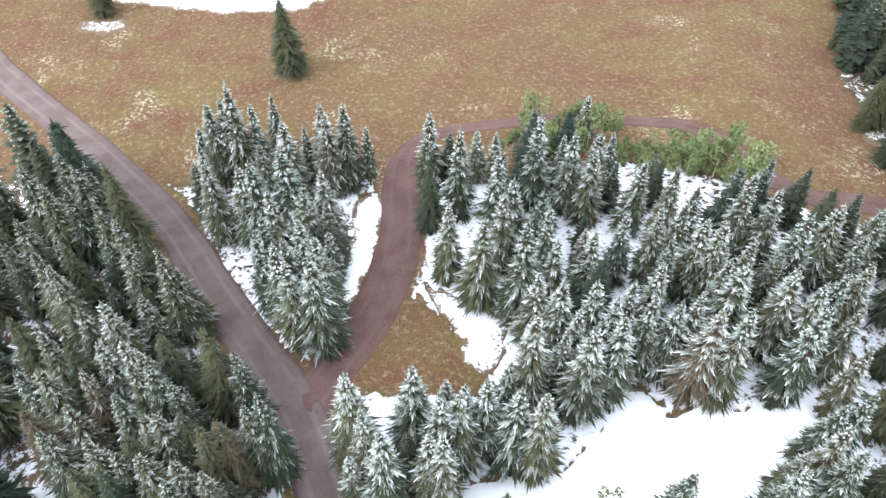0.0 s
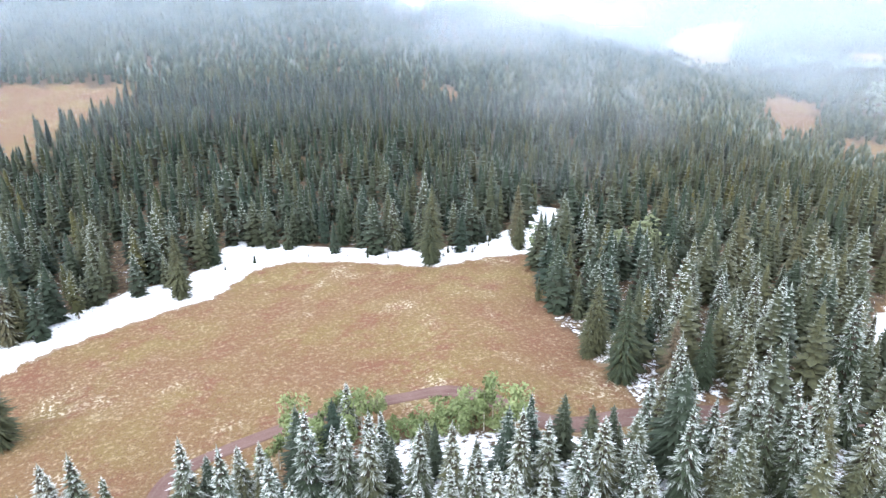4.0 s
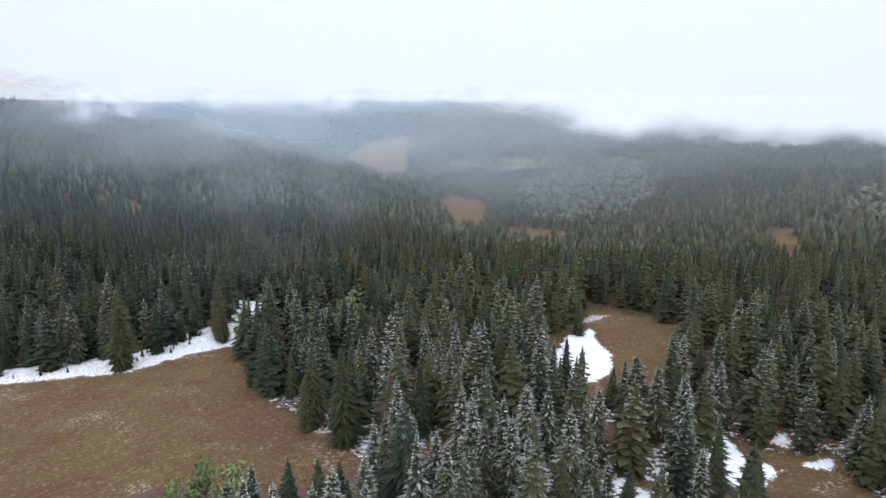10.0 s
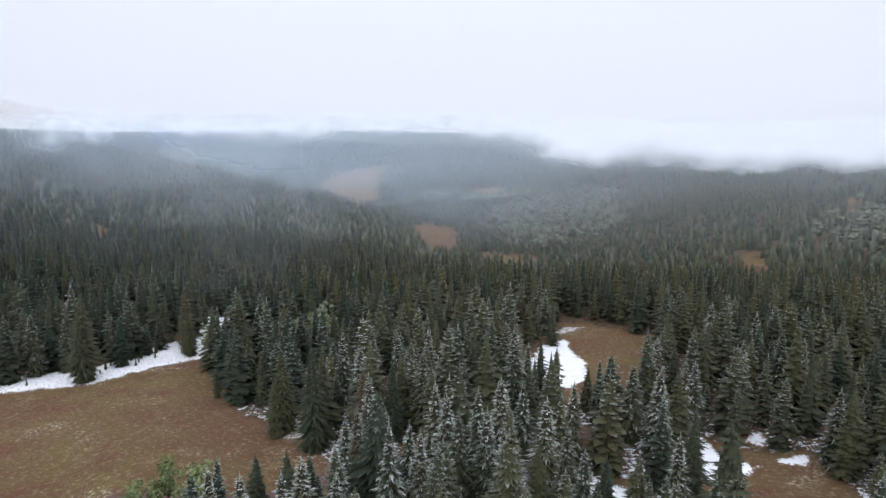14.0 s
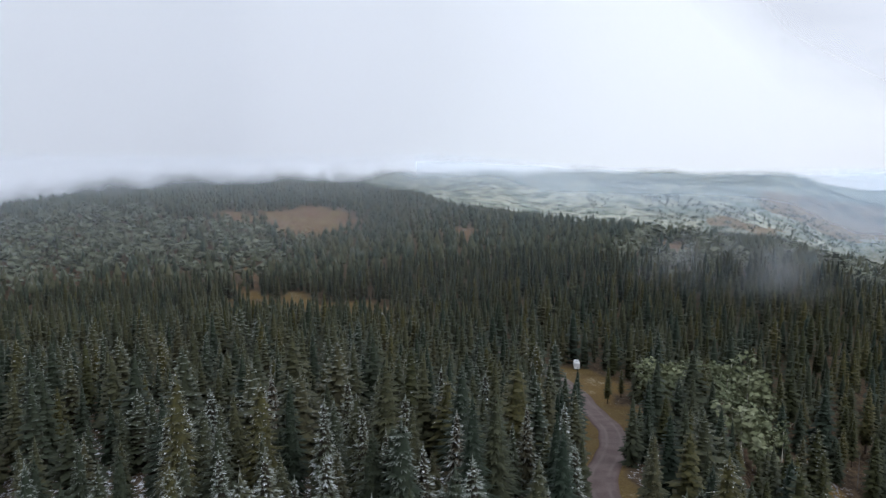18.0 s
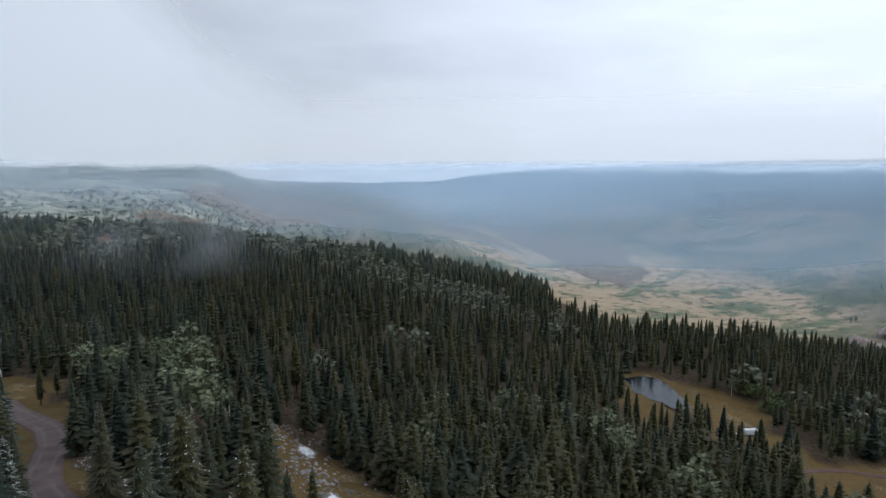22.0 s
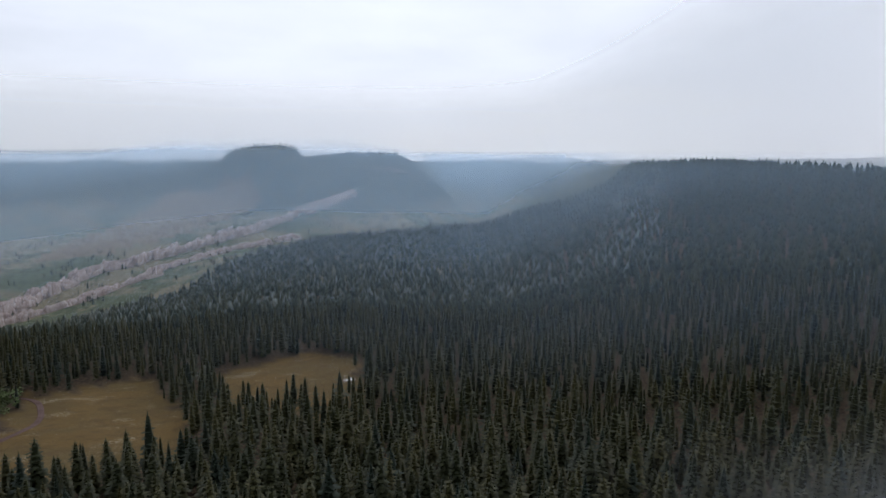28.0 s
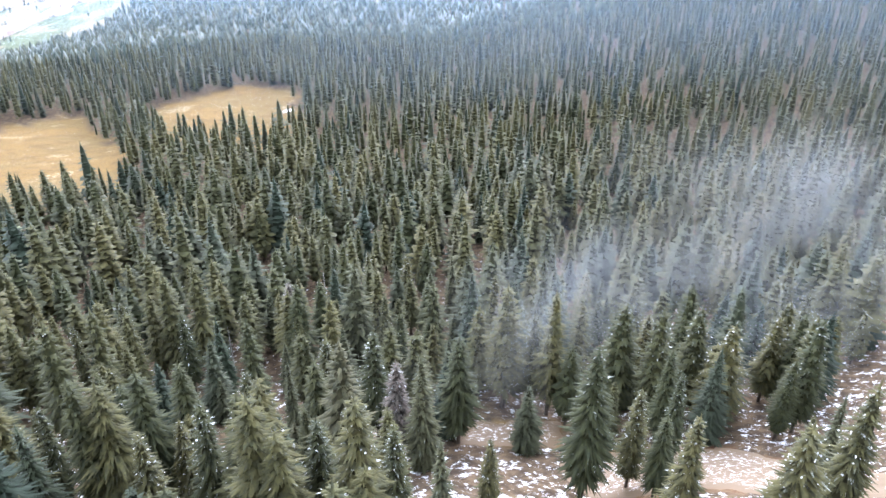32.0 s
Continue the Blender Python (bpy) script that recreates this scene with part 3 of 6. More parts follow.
def inside(poly, x, y):
    """Which points lie in a polygon."""
    px, py = poly[:, 0], poly[:, 1]
    hit = np.zeros(np.shape(x), bool)
    for x0, y0, x1, y1 in zip(px, py, np.roll(px, -1), np.roll(py, -1)):
        if y0 != y1:
            hit ^= ((y0 > y) != (y1 > y)) & (x < (x1 - x0) * (y - y0) / (y1 - y0) + x0)
    return hit


def away(line, x, y):
    """The distance of points from a line of places."""
    best = np.full(np.shape(x), 1e9)
    for (x0, y0), (x1, y1) in zip(line[:-1], line[1:]):
        ux, uy = x1 - x0, y1 - y0
        s = np.clip(((x - x0) * ux + (y - y0) * uy) / (ux * ux + uy * uy), 0, 1)
        best = np.minimum(best, np.hypot(x - x0 - s * ux, y - y0 - s * uy))
    return best


def curve(line, step):
    """A smooth line through the places, with a point about every step metres."""
    p = np.vstack([2 * line[0] - line[1], line, 2 * line[-1] - line[-2]])
    out = []
    for a, b, c, d in zip(p[:-3], p[1:-2], p[2:-1], p[3:]):
        n = max(2, int(np.hypot(*(c - b)) / step))
        for s in np.arange(n) / n:
            out.append(0.5 * (2 * b + (c - a) * s + (2 * a - 5 * b + 4 * c - d) * s * s + (3 * b - a - 3 * c + d) * s ** 3))
    return np.array(out + [p[-2]])


ROAD_LINE = curve(outline("-330,330 -200,240 -140,184 -110,153 -87,131 -69,114 -51,95 -36,74 -27,62 -20,52 -14,38 -4,16 12,-8 38,-34 70,-62 97,-83 108,-90 118,-98 131,-112 149,-127 176,-140 200,-151 250,-165 330,-160"), 2.0)
TRACK_LINE = curve(outline("-20,53 -16,60 -11.5,69 -8,81 -7,92 -7.5,104 -7,114 -3,120 7,123.5 23,126 40,126 52,124 59,118 63,109 70,100 85,97 100,92 118,84 140,70"), 1.5)
FIELD_TRACK = curve(outline("-40,-290 -60,-310 -84,-320 -110,-345 -122,-372 -128,-400 -120,-425"), 4.0)
MEADOW = outline("-260,330 -170,215 -91,190 -44,180 -18,204 -2,220 19,232 36,224 82,202 117,202 115,185 102,161 94,128 90,105 85,95 65,95 58,105 37,111 17,106 2,106 -9,104 -14,107 -50,107 -60,108 -92,110 -130,150 -300,300")
GLADE = outline("1,39 10,43 16,42 23,48 26,55 30,56 33,50 38,53 45,51 53,54 58,59 63,64 63,60 54,52 50,45 47,41 42,38 20,34")
VERGE = outline("-3,75 1,70 5,63 8,58 9,56 -1,55 -11,55 -13,59 -9,63 -6,69")
VERGE_SNOW = outline("-2,77 2,75 7,72 11,69 10,63 8,58 5,60 4,65 1,71")
SHOULDER_GLADE = outline("150,92 195,119 240,130 236,95 197,76 160,72")
SHOULDER = outline("157,52 152,36 156,28 142,18 118,14 100,16 101,34 119,38 130,43")
SHOULDER_SNOW = outline("123,62 120,44 103,40 99,50 108,62")
BARE = outline("28,38 33,39 38,38 44,37 46,32 28,34")
CLEARINGS = [
    MEADOW, GLADE, VERGE, VERGE_SNOW,
    outline("-105,754 7,698 -1,579 -38,532 -61,429 -90,400 -150,560"),
    SHOULDER_GLADE, SHOULDER, SHOULDER_SNOW,
    outline("295,713 336,710 316,676 296,667 279,670"),
    outline("934,844 1007,870 984,796 1012,789 880,688 762,606 764,644 781,686"),
    outline("798,593 821,556 822,501 789,480 748,551"),
    outline("761,223 770,210 718,182 673,170 683,197"),
    outline("1175,199 1175,173 1011,153 1024,172"),
    outline("1566,1854 1757,1944 1921,1963 2081,1950 1922,1874 1747,1717 1522,1496 1470,1529 1476,1635"),
    outline("1938,1446 1997,1383 1915,1310 1828,1330 1873,1433"),
    outline("1041,-216 1056,-319 977,-349 925,-323 878,-285 875,-249 915,-214 982,-206"),
    outline("1065,-157 1056,-208 997,-199 1018,-156"),
    outline("795,-398 795,-422 753,-438 720,-407 755,-393"),
    outline("743,-131 740,-145 629,-120 566,-126 584,-160 526,-162 518,-187 474,-194 447,-177 485,-163 504,-137 530,-92"),
    outline("606,-566 570,-590 534,-554 445,-455 468,-459 519,-493"),
    outline("1395,-1478 1449,-1645 1314,-1528 1275,-1679 1172,-1452 1321,-1490"),
    outline("176,-138 167,-156 147,-138 125,-113 95,-90 98,-80 141,-112"),
    outline("150,-204 137,-200 117,-185 101,-174 82,-163 58,-140 46,-112 58,-98 76,-112 90,-131 109,-160 129,-183"),
    outline("-48,-338 -16,-338 -14,-292 -40,-292"),
    outline("180,-143 222,-161 234,-167 240,-180 230,-187 214,-181 192,-168 176,-152"),
    outline("34,-345 -4,-340 -2,-305 26,-305"),
    outline("40,-400 -7,-400 -38,-386 -43,-344 -55,-313 -95,-340 -123,-412 -198,-412 -170,-334 -140,-248 -85,-246 -36,-232 -44,-300 -19,-331 5,-352 -2,-340 30,-340"),
    outline("-219,-378 -288,-384 -300,-339 -250,-270 -205,-255 -188,-300 -200,-338"),
]
# meadows on the eastern hills run on downhill, towards the middle of the place
for meadow in list(CLEARINGS):
    mx, my = meadow.mean(0)
    if 450 < math.hypot(mx, my) < 1300 and 20 < math.degrees(math.atan2(mx, my)) < 125:
        CLEARINGS += [meadow * 0.965] if math.hypot(mx, my) > 800 else [meadow * 0.96, meadow * 0.92]
HAYFIELDS = [
    outline("-1323,-2500 -1370,-2292 -1425,-2130 -1410,-2070 -1350,-2000 -1116,-1955 -809,-1857 -619,-1902 -791,-2085 -1057,-2238"),
    outline("910,-3302 545,-3118 350,-2821 212,-2631 115,-2334 166,-2034 330,-2277 629,-2824"),
    # bright aspen slope on the mesa, given the hayfield tan to look sunlit
    outline("1878,-2295 1819,-3459 1316,-2937 1210,-2298 1402,-2048 1585,-1934"),
    outline("1458,-3399 1077,-3469 740,-2965 580,-2590 982,-3164 1283,-3354"),
]
ISLAND = outline("-47,101 -16,102 -14,94 -15,84 -18,74 -24,67 -29,70 -36,80 -44,92")
POND = outline("31,-384 22,-391 12,-388 2,-366 -4,-346 2,-342 10,-350 22,-360")
SNOW_BAND = outline("-130,196 -91,186 -60,178 -39,178 -28,188 1,199 14,203 28,221 42,223 63,212 81,197 89,197 105,199 121,199 151,227 165,245 164,261 155,261 130,230 107,221 94,216 78,222 53,237 29,258 22,250 8,226 -11,221 -29,211 -42,203 -80,204 -130,216")
SNOWFIELDS = [
    GLADE, VERGE_SNOW,
    outline("-58,45 -53,44 -45,42 -44,38 -56,38"),
    outline("-12,102 -10,98 -11,84 -14,75 -19,67 -25,61 -30,66 -38,77 -40,84 -34,78 -27,68 -21,70 -17,76 -16,88 -16,100"),
    outline("-5,99 1,98 0,94 -2,92 -5,94"),
    outline("-22,96 -17,96 -18,84 -21,80"),
    outline("8,92 18,94 20,87 12,84"),
    SNOW_BAND,
    outline("180,239 202,245 228,232 216,221 182,228"),
    outline("158,99 180,113 200,121 214,119 200,108 190,98 176,90 165,90"),
    outline("210,126 232,130 236,122 222,122"),
    outline("159,53 150,46 144,35 135,35 130,40 140,50"),
    outline("123,61 119,55 119,44 113,44 107,50 112,60"),
    outline("164,42 161,37 156,37 157,42"),
    outline("152,33 157,28 150,27 148,31"),
    outline("-98,176 -85,176 -83,171 -88,168 -95,169"),
    outline("-34,143 -40,145 -38,149 -33,148"),
    outline("-57,-64 -61,-61 -62,-55 -48,-43 -44,-44 -48,-52"),
    outline("-70,-48 -81,-36 -73,-32 -63,-43"),
    outline("-72,-31 -79,-19 -79,-8 -76,6 -68,6 -60,-20 -63,-26"),
    outline("98,132 104,126 98,120 92,114 91,122"),
]


def open_land(x, y):
    """True where no wood grows."""
    hole = np.zeros(np.shape(x), bool)
    rag = np.clip(np.hypot(x, y) / 300 - 0.15, 0.1, 2.2)
    jx, jy = x + rag * (9 * ripple(x, y, 55, 41) + 6 * ripple(x, y, 17, 42)), y + rag * (9 * ripple(x, y, 55, 43) + 6 * ripple(x, y, 17, 44))
    for poly in CLEARINGS + SNOWFIELDS:
        hole |= inside(poly, jx, jy + 9.0 if poly is SNOW_BAND else jy)
    hole |= away(ROAD_LINE[::3], x, y) < 5.2
    hole |= away(TRACK_LINE[::3], x, y) < 5.0
    hole |= inside(POND, x, y)
    return hole & ~inside(ISLAND, x, y)


# ---------------------------------------------------------------- ground, roads, snow
def sheet(name, verts, faces, material, attrs=()):
    """A mesh from arrays, with one float attribute a vertex for each name in attrs."""
    me = bpy.data.meshes.new(name)
    verts, faces = np.asarray(verts, np.float32), np.asarray(faces, np.int32)
    n, k = len(faces), faces.shape[1]
    me.vertices.add(len(verts))
    me.vertices.foreach_set("co", verts.ravel())
    me.loops.add(n * k)
    me.loops.foreach_set("vertex_index", faces.ravel())
    me.polygons.add(n)
    me.polygons.foreach_set("loop_start", np.arange(0, n * k, k, dtype=np.int32))
    for key, values in attrs:
        me.attributes.new(key, "FLOAT", "POINT").data.foreach_set("value", np.asarray(values, np.float32))
    me.materials.append(material)
    me.update(calc_edges=True)
    return me


def smooth(me):
    me.polygons.foreach_set("use_smooth", np.ones(len(me.polygons), bool))
    return me


def grid_faces(rows, cols):
    i = np.arange(rows - 1)[:, None] * cols + np.arange(cols - 1)[None, :]
    return np.stack([i, i + 1, i + cols + 1, i + cols], -1).reshape(-1, 4)


def soft(v, a, b):
    u = np.clip((v - a) / (b - a), 0, 1)
    return u * u * (3 - 2 * u)


def build_ground():
    turns = np.radians(np.linspace(0, 360, 601))
    reach = np.concatenate([[0.0], np.geomspace(4, 4880, 300)])
    t, r = np.meshgrid(turns, reach, indexing="ij")
    x, y = r * np.sin(t), r * np.cos(t)
    z = height(x, y)
    z = np.where(inside(POND, x, y), -58.6, z)
    gap = open_land(x, y)
    wood = np.where(gap, 0.0, 1.0)
    bearing = np.degrees(t) % 360
    frosty = np.interp(bearing, [0, 60, 120, 170, 200, 260, 360], [1.0, 0.9, 0.6, 0.5, 0.42, 0.42, 1.0])
    far = np.where((bearing > 150) & (bearing < 236), soft(r, 950, 1250), soft(r, 1500, 2000))
    bottom = far * soft(z, -255, -285)
    high = soft(z, -190, -80)
    sun_paled = soft(r, 1250, 1650) * np.interp(bearing, [100, 118, 146, 152], [0.0, 1.0, 1.0, 0.0])
    dry = np.where(gap & (r > 600), 1.0, 0.0)
    for plot in HAYFIELDS:
        dry = np.maximum(dry, inside(plot, x, y))
    gold = soft(y, 0, -50) * (r < 620)
    faces = grid_faces(len(turns), len(reach))
    me = smooth(sheet("ground", np.stack([x, y, z], -1).reshape(-1, 3), faces[:, ::-1], GROUND,
                      (("wood", wood.ravel()), ("snow", (wood * frosty * np.interp(r, [0, 70, 130, 200, 320], [1.0, 0.95, 0.7, 0.35, 0.05])).ravel()), ("far", far.ravel()), ("bottom", bottom.ravel()), ("high", high.ravel()), ("sun_paled", sun_paled.ravel()), ("dry", dry.ravel()), ("gold", gold.ravel()))))
    tagged(new("ground", me), "brown autumn meadow and forest floor with thin snow", "ground", kind="structure")


def build_ribbon(name, line, width, material, label, lift=0.16):
    """A road that follows the ground: a slightly crowned strip with wheel ruts and soft shoulders."""
    d = np.gradient(line, axis=0)
    d /= np.hypot(d[:, 0], d[:, 1])[:, None]
    across = np.linspace(-1, 1, 15)
    wob = 1 + 0.10 * ripple(line[:, 0], line[:, 1], 17, 7)
    wide = np.broadcast_to(width, len(line)) * wob / 2
    x = line[:, 0:1] + d[:, 1:2] * across * wide[:, None]
    y = line[:, 1:2] - d[:, 0:1] * across * wide[:, None]
    rut = np.exp(-((np.abs(across) - 0.42) / 0.13) ** 2)
    shape = lift + 0.10 * (1 - across ** 2) - 0.06 * rut - 0.45 * (np.abs(across) > 0.95)
    mid = height(line[:, 0], line[:, 1])
    z = 0.3 * height(x, y) + 0.7 * np.maximum(height(x, y), mid[:, None] - 0.3) + shape
    edge = np.broadcast_to(soft(np.abs(across), 0.72, 1.0), x.shape)
    me = smooth(sheet(name, np.stack([x, y, z], -1).reshape(-1, 3), grid_faces(len(line), len(across))[:, ::-1], material,
                      (("rut", np.broadcast_to(rut, x.shape).ravel()), ("edge", edge.ravel()))))
    tagged(new(name, me), label, "road", kind="structure")


def build_snow(poly, step, patchy=0.0):
    """A thin sheet of snow with a ragged edge."""
    lo, hi = poly.min(0) - 3, poly.max(0) + 3
    xs, ys = np.arange(lo[0], hi[0], step), np.arange(lo[1], hi[1], step)
    x, y = np.meshgrid(xs, ys, indexing="ij")
    grain = 1.7 if len(poly) > 20 else 1.3
    jx, jy = grain * ripple(x, y, 7, 11) + 0.7 * ripple(x, y, 2.7, 13), 1.3 * ripple(x, y, 7, 12) + 0.7 * ripple(x, y, 2.7, 14)
    rim = away(np.vstack([poly, poly[:1]]), x + jx, y + jy)
    deep = np.where(inside(poly, x + jx, y + jy), rim, -rim)
    deep -= 6.0 * inside(BARE, x + jx, y + jy)
    deep -= 20.0 * ((away(ROAD_LINE[::3], x, y) < 3.9) | (away(TRACK_LINE[::3], x, y) < 3.6))
    z = height(x, y) + 0.10 + 0.16 * soft(deep, -0.4, 2.0) - 0.5 * soft(deep, 0.0, -1.2)
    faces = grid_faces(len(xs), len(ys))
    keep = (deep.ravel()[faces] > -0.5).any(1)
    faces = faces[keep]
    used = np.unique(faces)
    if not len(used):
        return
    index = np.zeros(x.size, int)
    index[used] = np.arange(len(used))
    verts = np.stack([x, y, z], -1).reshape(-1, 3)[used]
    me = smooth(sheet("snow_patch", verts, index[faces], SNOW, (("thin", (patchy + soft(deep, 1.6, -0.9)).ravel()[used]),)))
    tagged(new("snow_patch", me), "thin patch of fresh white snow on dry grass", "snow", group="snow patches", kind="stuff")


build_ground()
build_ribbon("road", ROAD_LINE, 8.3, GRAVEL, "graded gravel forest road with wheel ruts")
track_wide = np.interp(TRACK_LINE[:, 1], [50, 60, 75, 90, 108, 116], [9.5, 8.6, 9.0, 9.2, 7.5, 4.4])
build_ribbon("track", TRACK_LINE, np.where(TRACK_LINE[:, 0] > 0, np.interp(TRACK_LINE[:, 0], [0, 45, 62, 90], [3.8, 4.2, 6.0, 6.5]), track_wide), DIRT, "reddish dirt track that leaves the road", 0.13)
build_ribbon("field_track", FIELD_TRACK, 3.2, DIRT, "two worn wheel lines across a brown meadow", 0.2)
for plot in SNOWFIELDS:
    build_snow(plot, 1.0, -0.7 if plot is GLADE else 0.75 if plot[:, 1].mean() < 0 else (0.55 if len(plot) < 7 else 0.3) if plot[:, 1].mean() > 120 else 0.1)


# ---------------------------------------------------------------- trees
def spruce_shape(level, seed, base=0.04, spread=0.205, fine=1.0):
    """A conifer one metre high: vertices, triangles and how much rime each vertex takes (below zero: painted shade).
    Higher levels have fewer branches.
    A high base and a small spread make a lodgepole pine."""
    rng = np.random.RandomState(seed)
    v, f, w = [], [], []
    full = rng.uniform(0.72, 0.95)

    def reach_at(z):
        u = min(1.0, max(0.0, (z - base) / (1 - base)))
        return spread * ((1 - u) ** (full if base < 0.15 else 0.64)) * (0.60 + 0.40 * min(1, u * 4.5)) + 0.005

    if level <= 3:
        whorls, arms = ((36, 15), (29, 11), (24, 9), (11, 7))[level]
        whorls, arms = int(whorls * fine), int(arms * fine ** 0.5)
        lopsided, lean = rng.uniform(0, 6.28), rng.uniform(0.0, 0.16)
        for i in range(whorls):
            u = max(0.0, (i + rng.uniform(-0.3, 0.3)) / whorls)
            z = base + (0.965 - base) * u
            n = max(5, int(arms * (1 - 0.42 * u)))
            layer = rng.uniform(0.84, 1.12)
            turn = rng.uniform(0, 6.28)
            for k in range(n):
                if rng.uniform() < 0.07:
                    continue
                a = turn + 6.283 * (k + rng.uniform(-0.32, 0.32)) / n
                z = base + (0.965 - base) * min(1.0, max(0.0, u + rng.uniform(-0.55, 0.55) / whorls))
                length = reach_at(z) * layer * rng.uniform(0.66, 1.2) * (1 + lean * math.cos(a - lopsided))
                ca, sa = math.cos(a), math.sin(a)
                hang = length * (0.52 - 0.48 * u) * rng.uniform(0.5, 1.4) * (1.0 if level == 0 else 0.8) + 0.003
                z0 = z + 0.10 * length
                wide = (1.7 if level < 2 else 2.0) * reach_at(z) / n * rng.uniform(0.75, 1.25)
                # rime: an even dusting that grows towards the top, snow caught on single branches lower down
                dust = 0.06 + 0.08 * z + 0.66 * z ** 2.2
                streak = rng.choice([0.0, 0.18, 0.42, 0.85], p=[0.46, 0.22, 0.18, 0.14]) * (1.0 if level == 0 else 0.35)
                o = len(v)

                def at(s, side, drop=0.0):
                    r = length * s
                    v.append((ca * r - sa * side, sa * r + ca * side, z0 - hang * s ** 1.5 - drop))

                if level == 3:
                    at(0.4, 1.3 * wide, 0.3 * wide)
                    at(1.0, 0)
                    at(0.4, -1.3 * wide, 0.3 * wide)
                    w.extend((dust * 0.3, dust + 0.06, dust * 0.3))
                    f.append((o, o + 2, o + 1))
                    continue
                if level == 2:
                    at(0.1, 0)
                    at(0.66, wide, 0.35 * wide)
                    at(1.0, 0)
                    at(0.66, -wide, 0.35 * wide)
                    # the first weight paints the branch root dark, as shade near the trunk
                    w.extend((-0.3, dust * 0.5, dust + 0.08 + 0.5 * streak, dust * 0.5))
                    f += [(o, o + 2, o + 1), (o, o + 3, o + 2)]
                    continue
                # a middle spray and two shorter ones beside it
                at(0.1, 0)
                at(0.62, 0.5 * wide, 0.2 * wide)
                at(1.0, 0)
                at(0.62, -0.5 * wide, 0.2 * wide)
                at(0.84 * rng.uniform(0.85, 1.08), 0.95 * wide, 0.5 * wide)
                at(0.84 * rng.uniform(0.85, 1.08), -0.95 * wide, 0.5 * wide)
                at(0.34, 0.7 * wide, 0.4 * wide)
                at(0.34, -0.7 * wide, 0.4 * wide)
                # here too the root carries painted shade, the tips rime
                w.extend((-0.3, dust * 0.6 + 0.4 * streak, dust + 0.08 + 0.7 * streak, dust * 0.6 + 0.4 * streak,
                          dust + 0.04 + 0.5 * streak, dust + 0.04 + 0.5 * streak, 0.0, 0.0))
                f += [(o, o + 2, o + 1), (o, o + 3, o + 2), (o, o + 1, o + 6), (o + 1, o + 4, o + 6), (o, o + 7, o + 3), (o + 3, o + 7, o + 5)]
        # the dense inner crown, painted dark as shade by weights below zero
        sides, rings = ((6, 3), (8, 7), (7, 6), (6, 4))[level]
        o = len(v)
        for i in range(rings):
            z = base + 0.015 + (0.885 - base) * i / (rings - 1)
            for k in range(sides):
                a = 6.283 * (k + 0.5 * (i % 2)) / sides
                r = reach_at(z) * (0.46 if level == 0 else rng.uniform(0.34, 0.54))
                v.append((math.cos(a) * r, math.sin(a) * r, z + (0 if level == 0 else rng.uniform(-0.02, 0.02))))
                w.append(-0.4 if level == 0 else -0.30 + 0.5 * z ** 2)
        for i in range(rings - 1):
            for k in range(sides):
                a, b = o + i * sides + k, o + i * sides + (k + 1) % sides
                f += [(a, b, a + sides), (b, b + sides, a + sides)]
        top = len(v)
        v.append((0, 0, 1.0))
        w.append(0.4)
        for k in range(3):
            a = 2.09 * k
            v.append((0.012 * math.cos(a), 0.012 * math.sin(a), 0.9))
            w.append(0.25)
        f += [(top, top + 1, top + 2), (top, top + 2, top + 3), (top, top + 3, top + 1)]
    else:
        tiers, n = 2, 5
        for i in range(tiers):
            z = base + (0.90 - base) * i / tiers
            top = 1.0 if i == tiers - 1 else min(1.0, z + 0.66)
            turn = rng.uniform(0, 6.28)
            o = len(v)
            v.append((0, 0, top))
            w.append(0.02 + 0.6 * top ** 3)
            for k in range(n):
                a = turn + 6.283 * (k + rng.uniform(-0.25, 0.25)) / n
                out = k % 2 == 0
                r = reach_at(z) * (rng.uniform(0.85, 1.12) if out else rng.uniform(0.5, 0.72))
                v.append((math.cos(a) * r, math.sin(a) * r, z - (0.035 if out else -0.02)))
                # notches between the points get a little painted shade
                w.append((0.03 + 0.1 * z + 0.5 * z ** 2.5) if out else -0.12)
            f += [(o, o + 1 + k, o + 1 + (k + 1) % n) for k in range(n)]
    return np.array(v), np.array(f), np.array(w)


def aspen_shape(level, seed):
    """An aspen or a tall bush crown one metre high, from many small leaf clumps with gaps between them."""
    rng = np.random.RandomState(seed)
    count = {0: 520, 1: 280, 2: 60, 3: 15}[level]
    size = {0: 0.026, 1: 0.032, 2: 0.066, 3: 0.125}[level]
    v, f = [], []
    lobes = [(rng.normal(0, 0.07), rng.normal(0, 0.07), rng.uniform(0.42, 0.86), rng.uniform(0.08, 0.15)) for _ in range(7)]
    for _ in range(count):
        cx, cy, cz, cr = lobes[rng.randint(7)]
        d = rng.normal(size=3)
        d *= cr * rng.uniform(0.45, 1.0) / np.linalg.norm(d)
        c = np.array((cx, cy, cz)) + d * (1, 1, 1.35)
        c[2] = min(c[2], 0.99)
        a, b = rng.normal(size=3), rng.normal(size=3)
        a *= size / np.linalg.norm(a)
        b -= a * np.dot(a, b) / np.dot(a, a)
        b *= size * 0.8 / np.linalg.norm(b)
        o = len(v)
        v += [tuple(c - a), tuple(c + b), tuple(c + a), tuple(c - b)]
        f += [(o, o + 1, o + 2), (o, o + 2, o + 3)]
    return np.array(v), np.array(f), np.zeros(len(v))


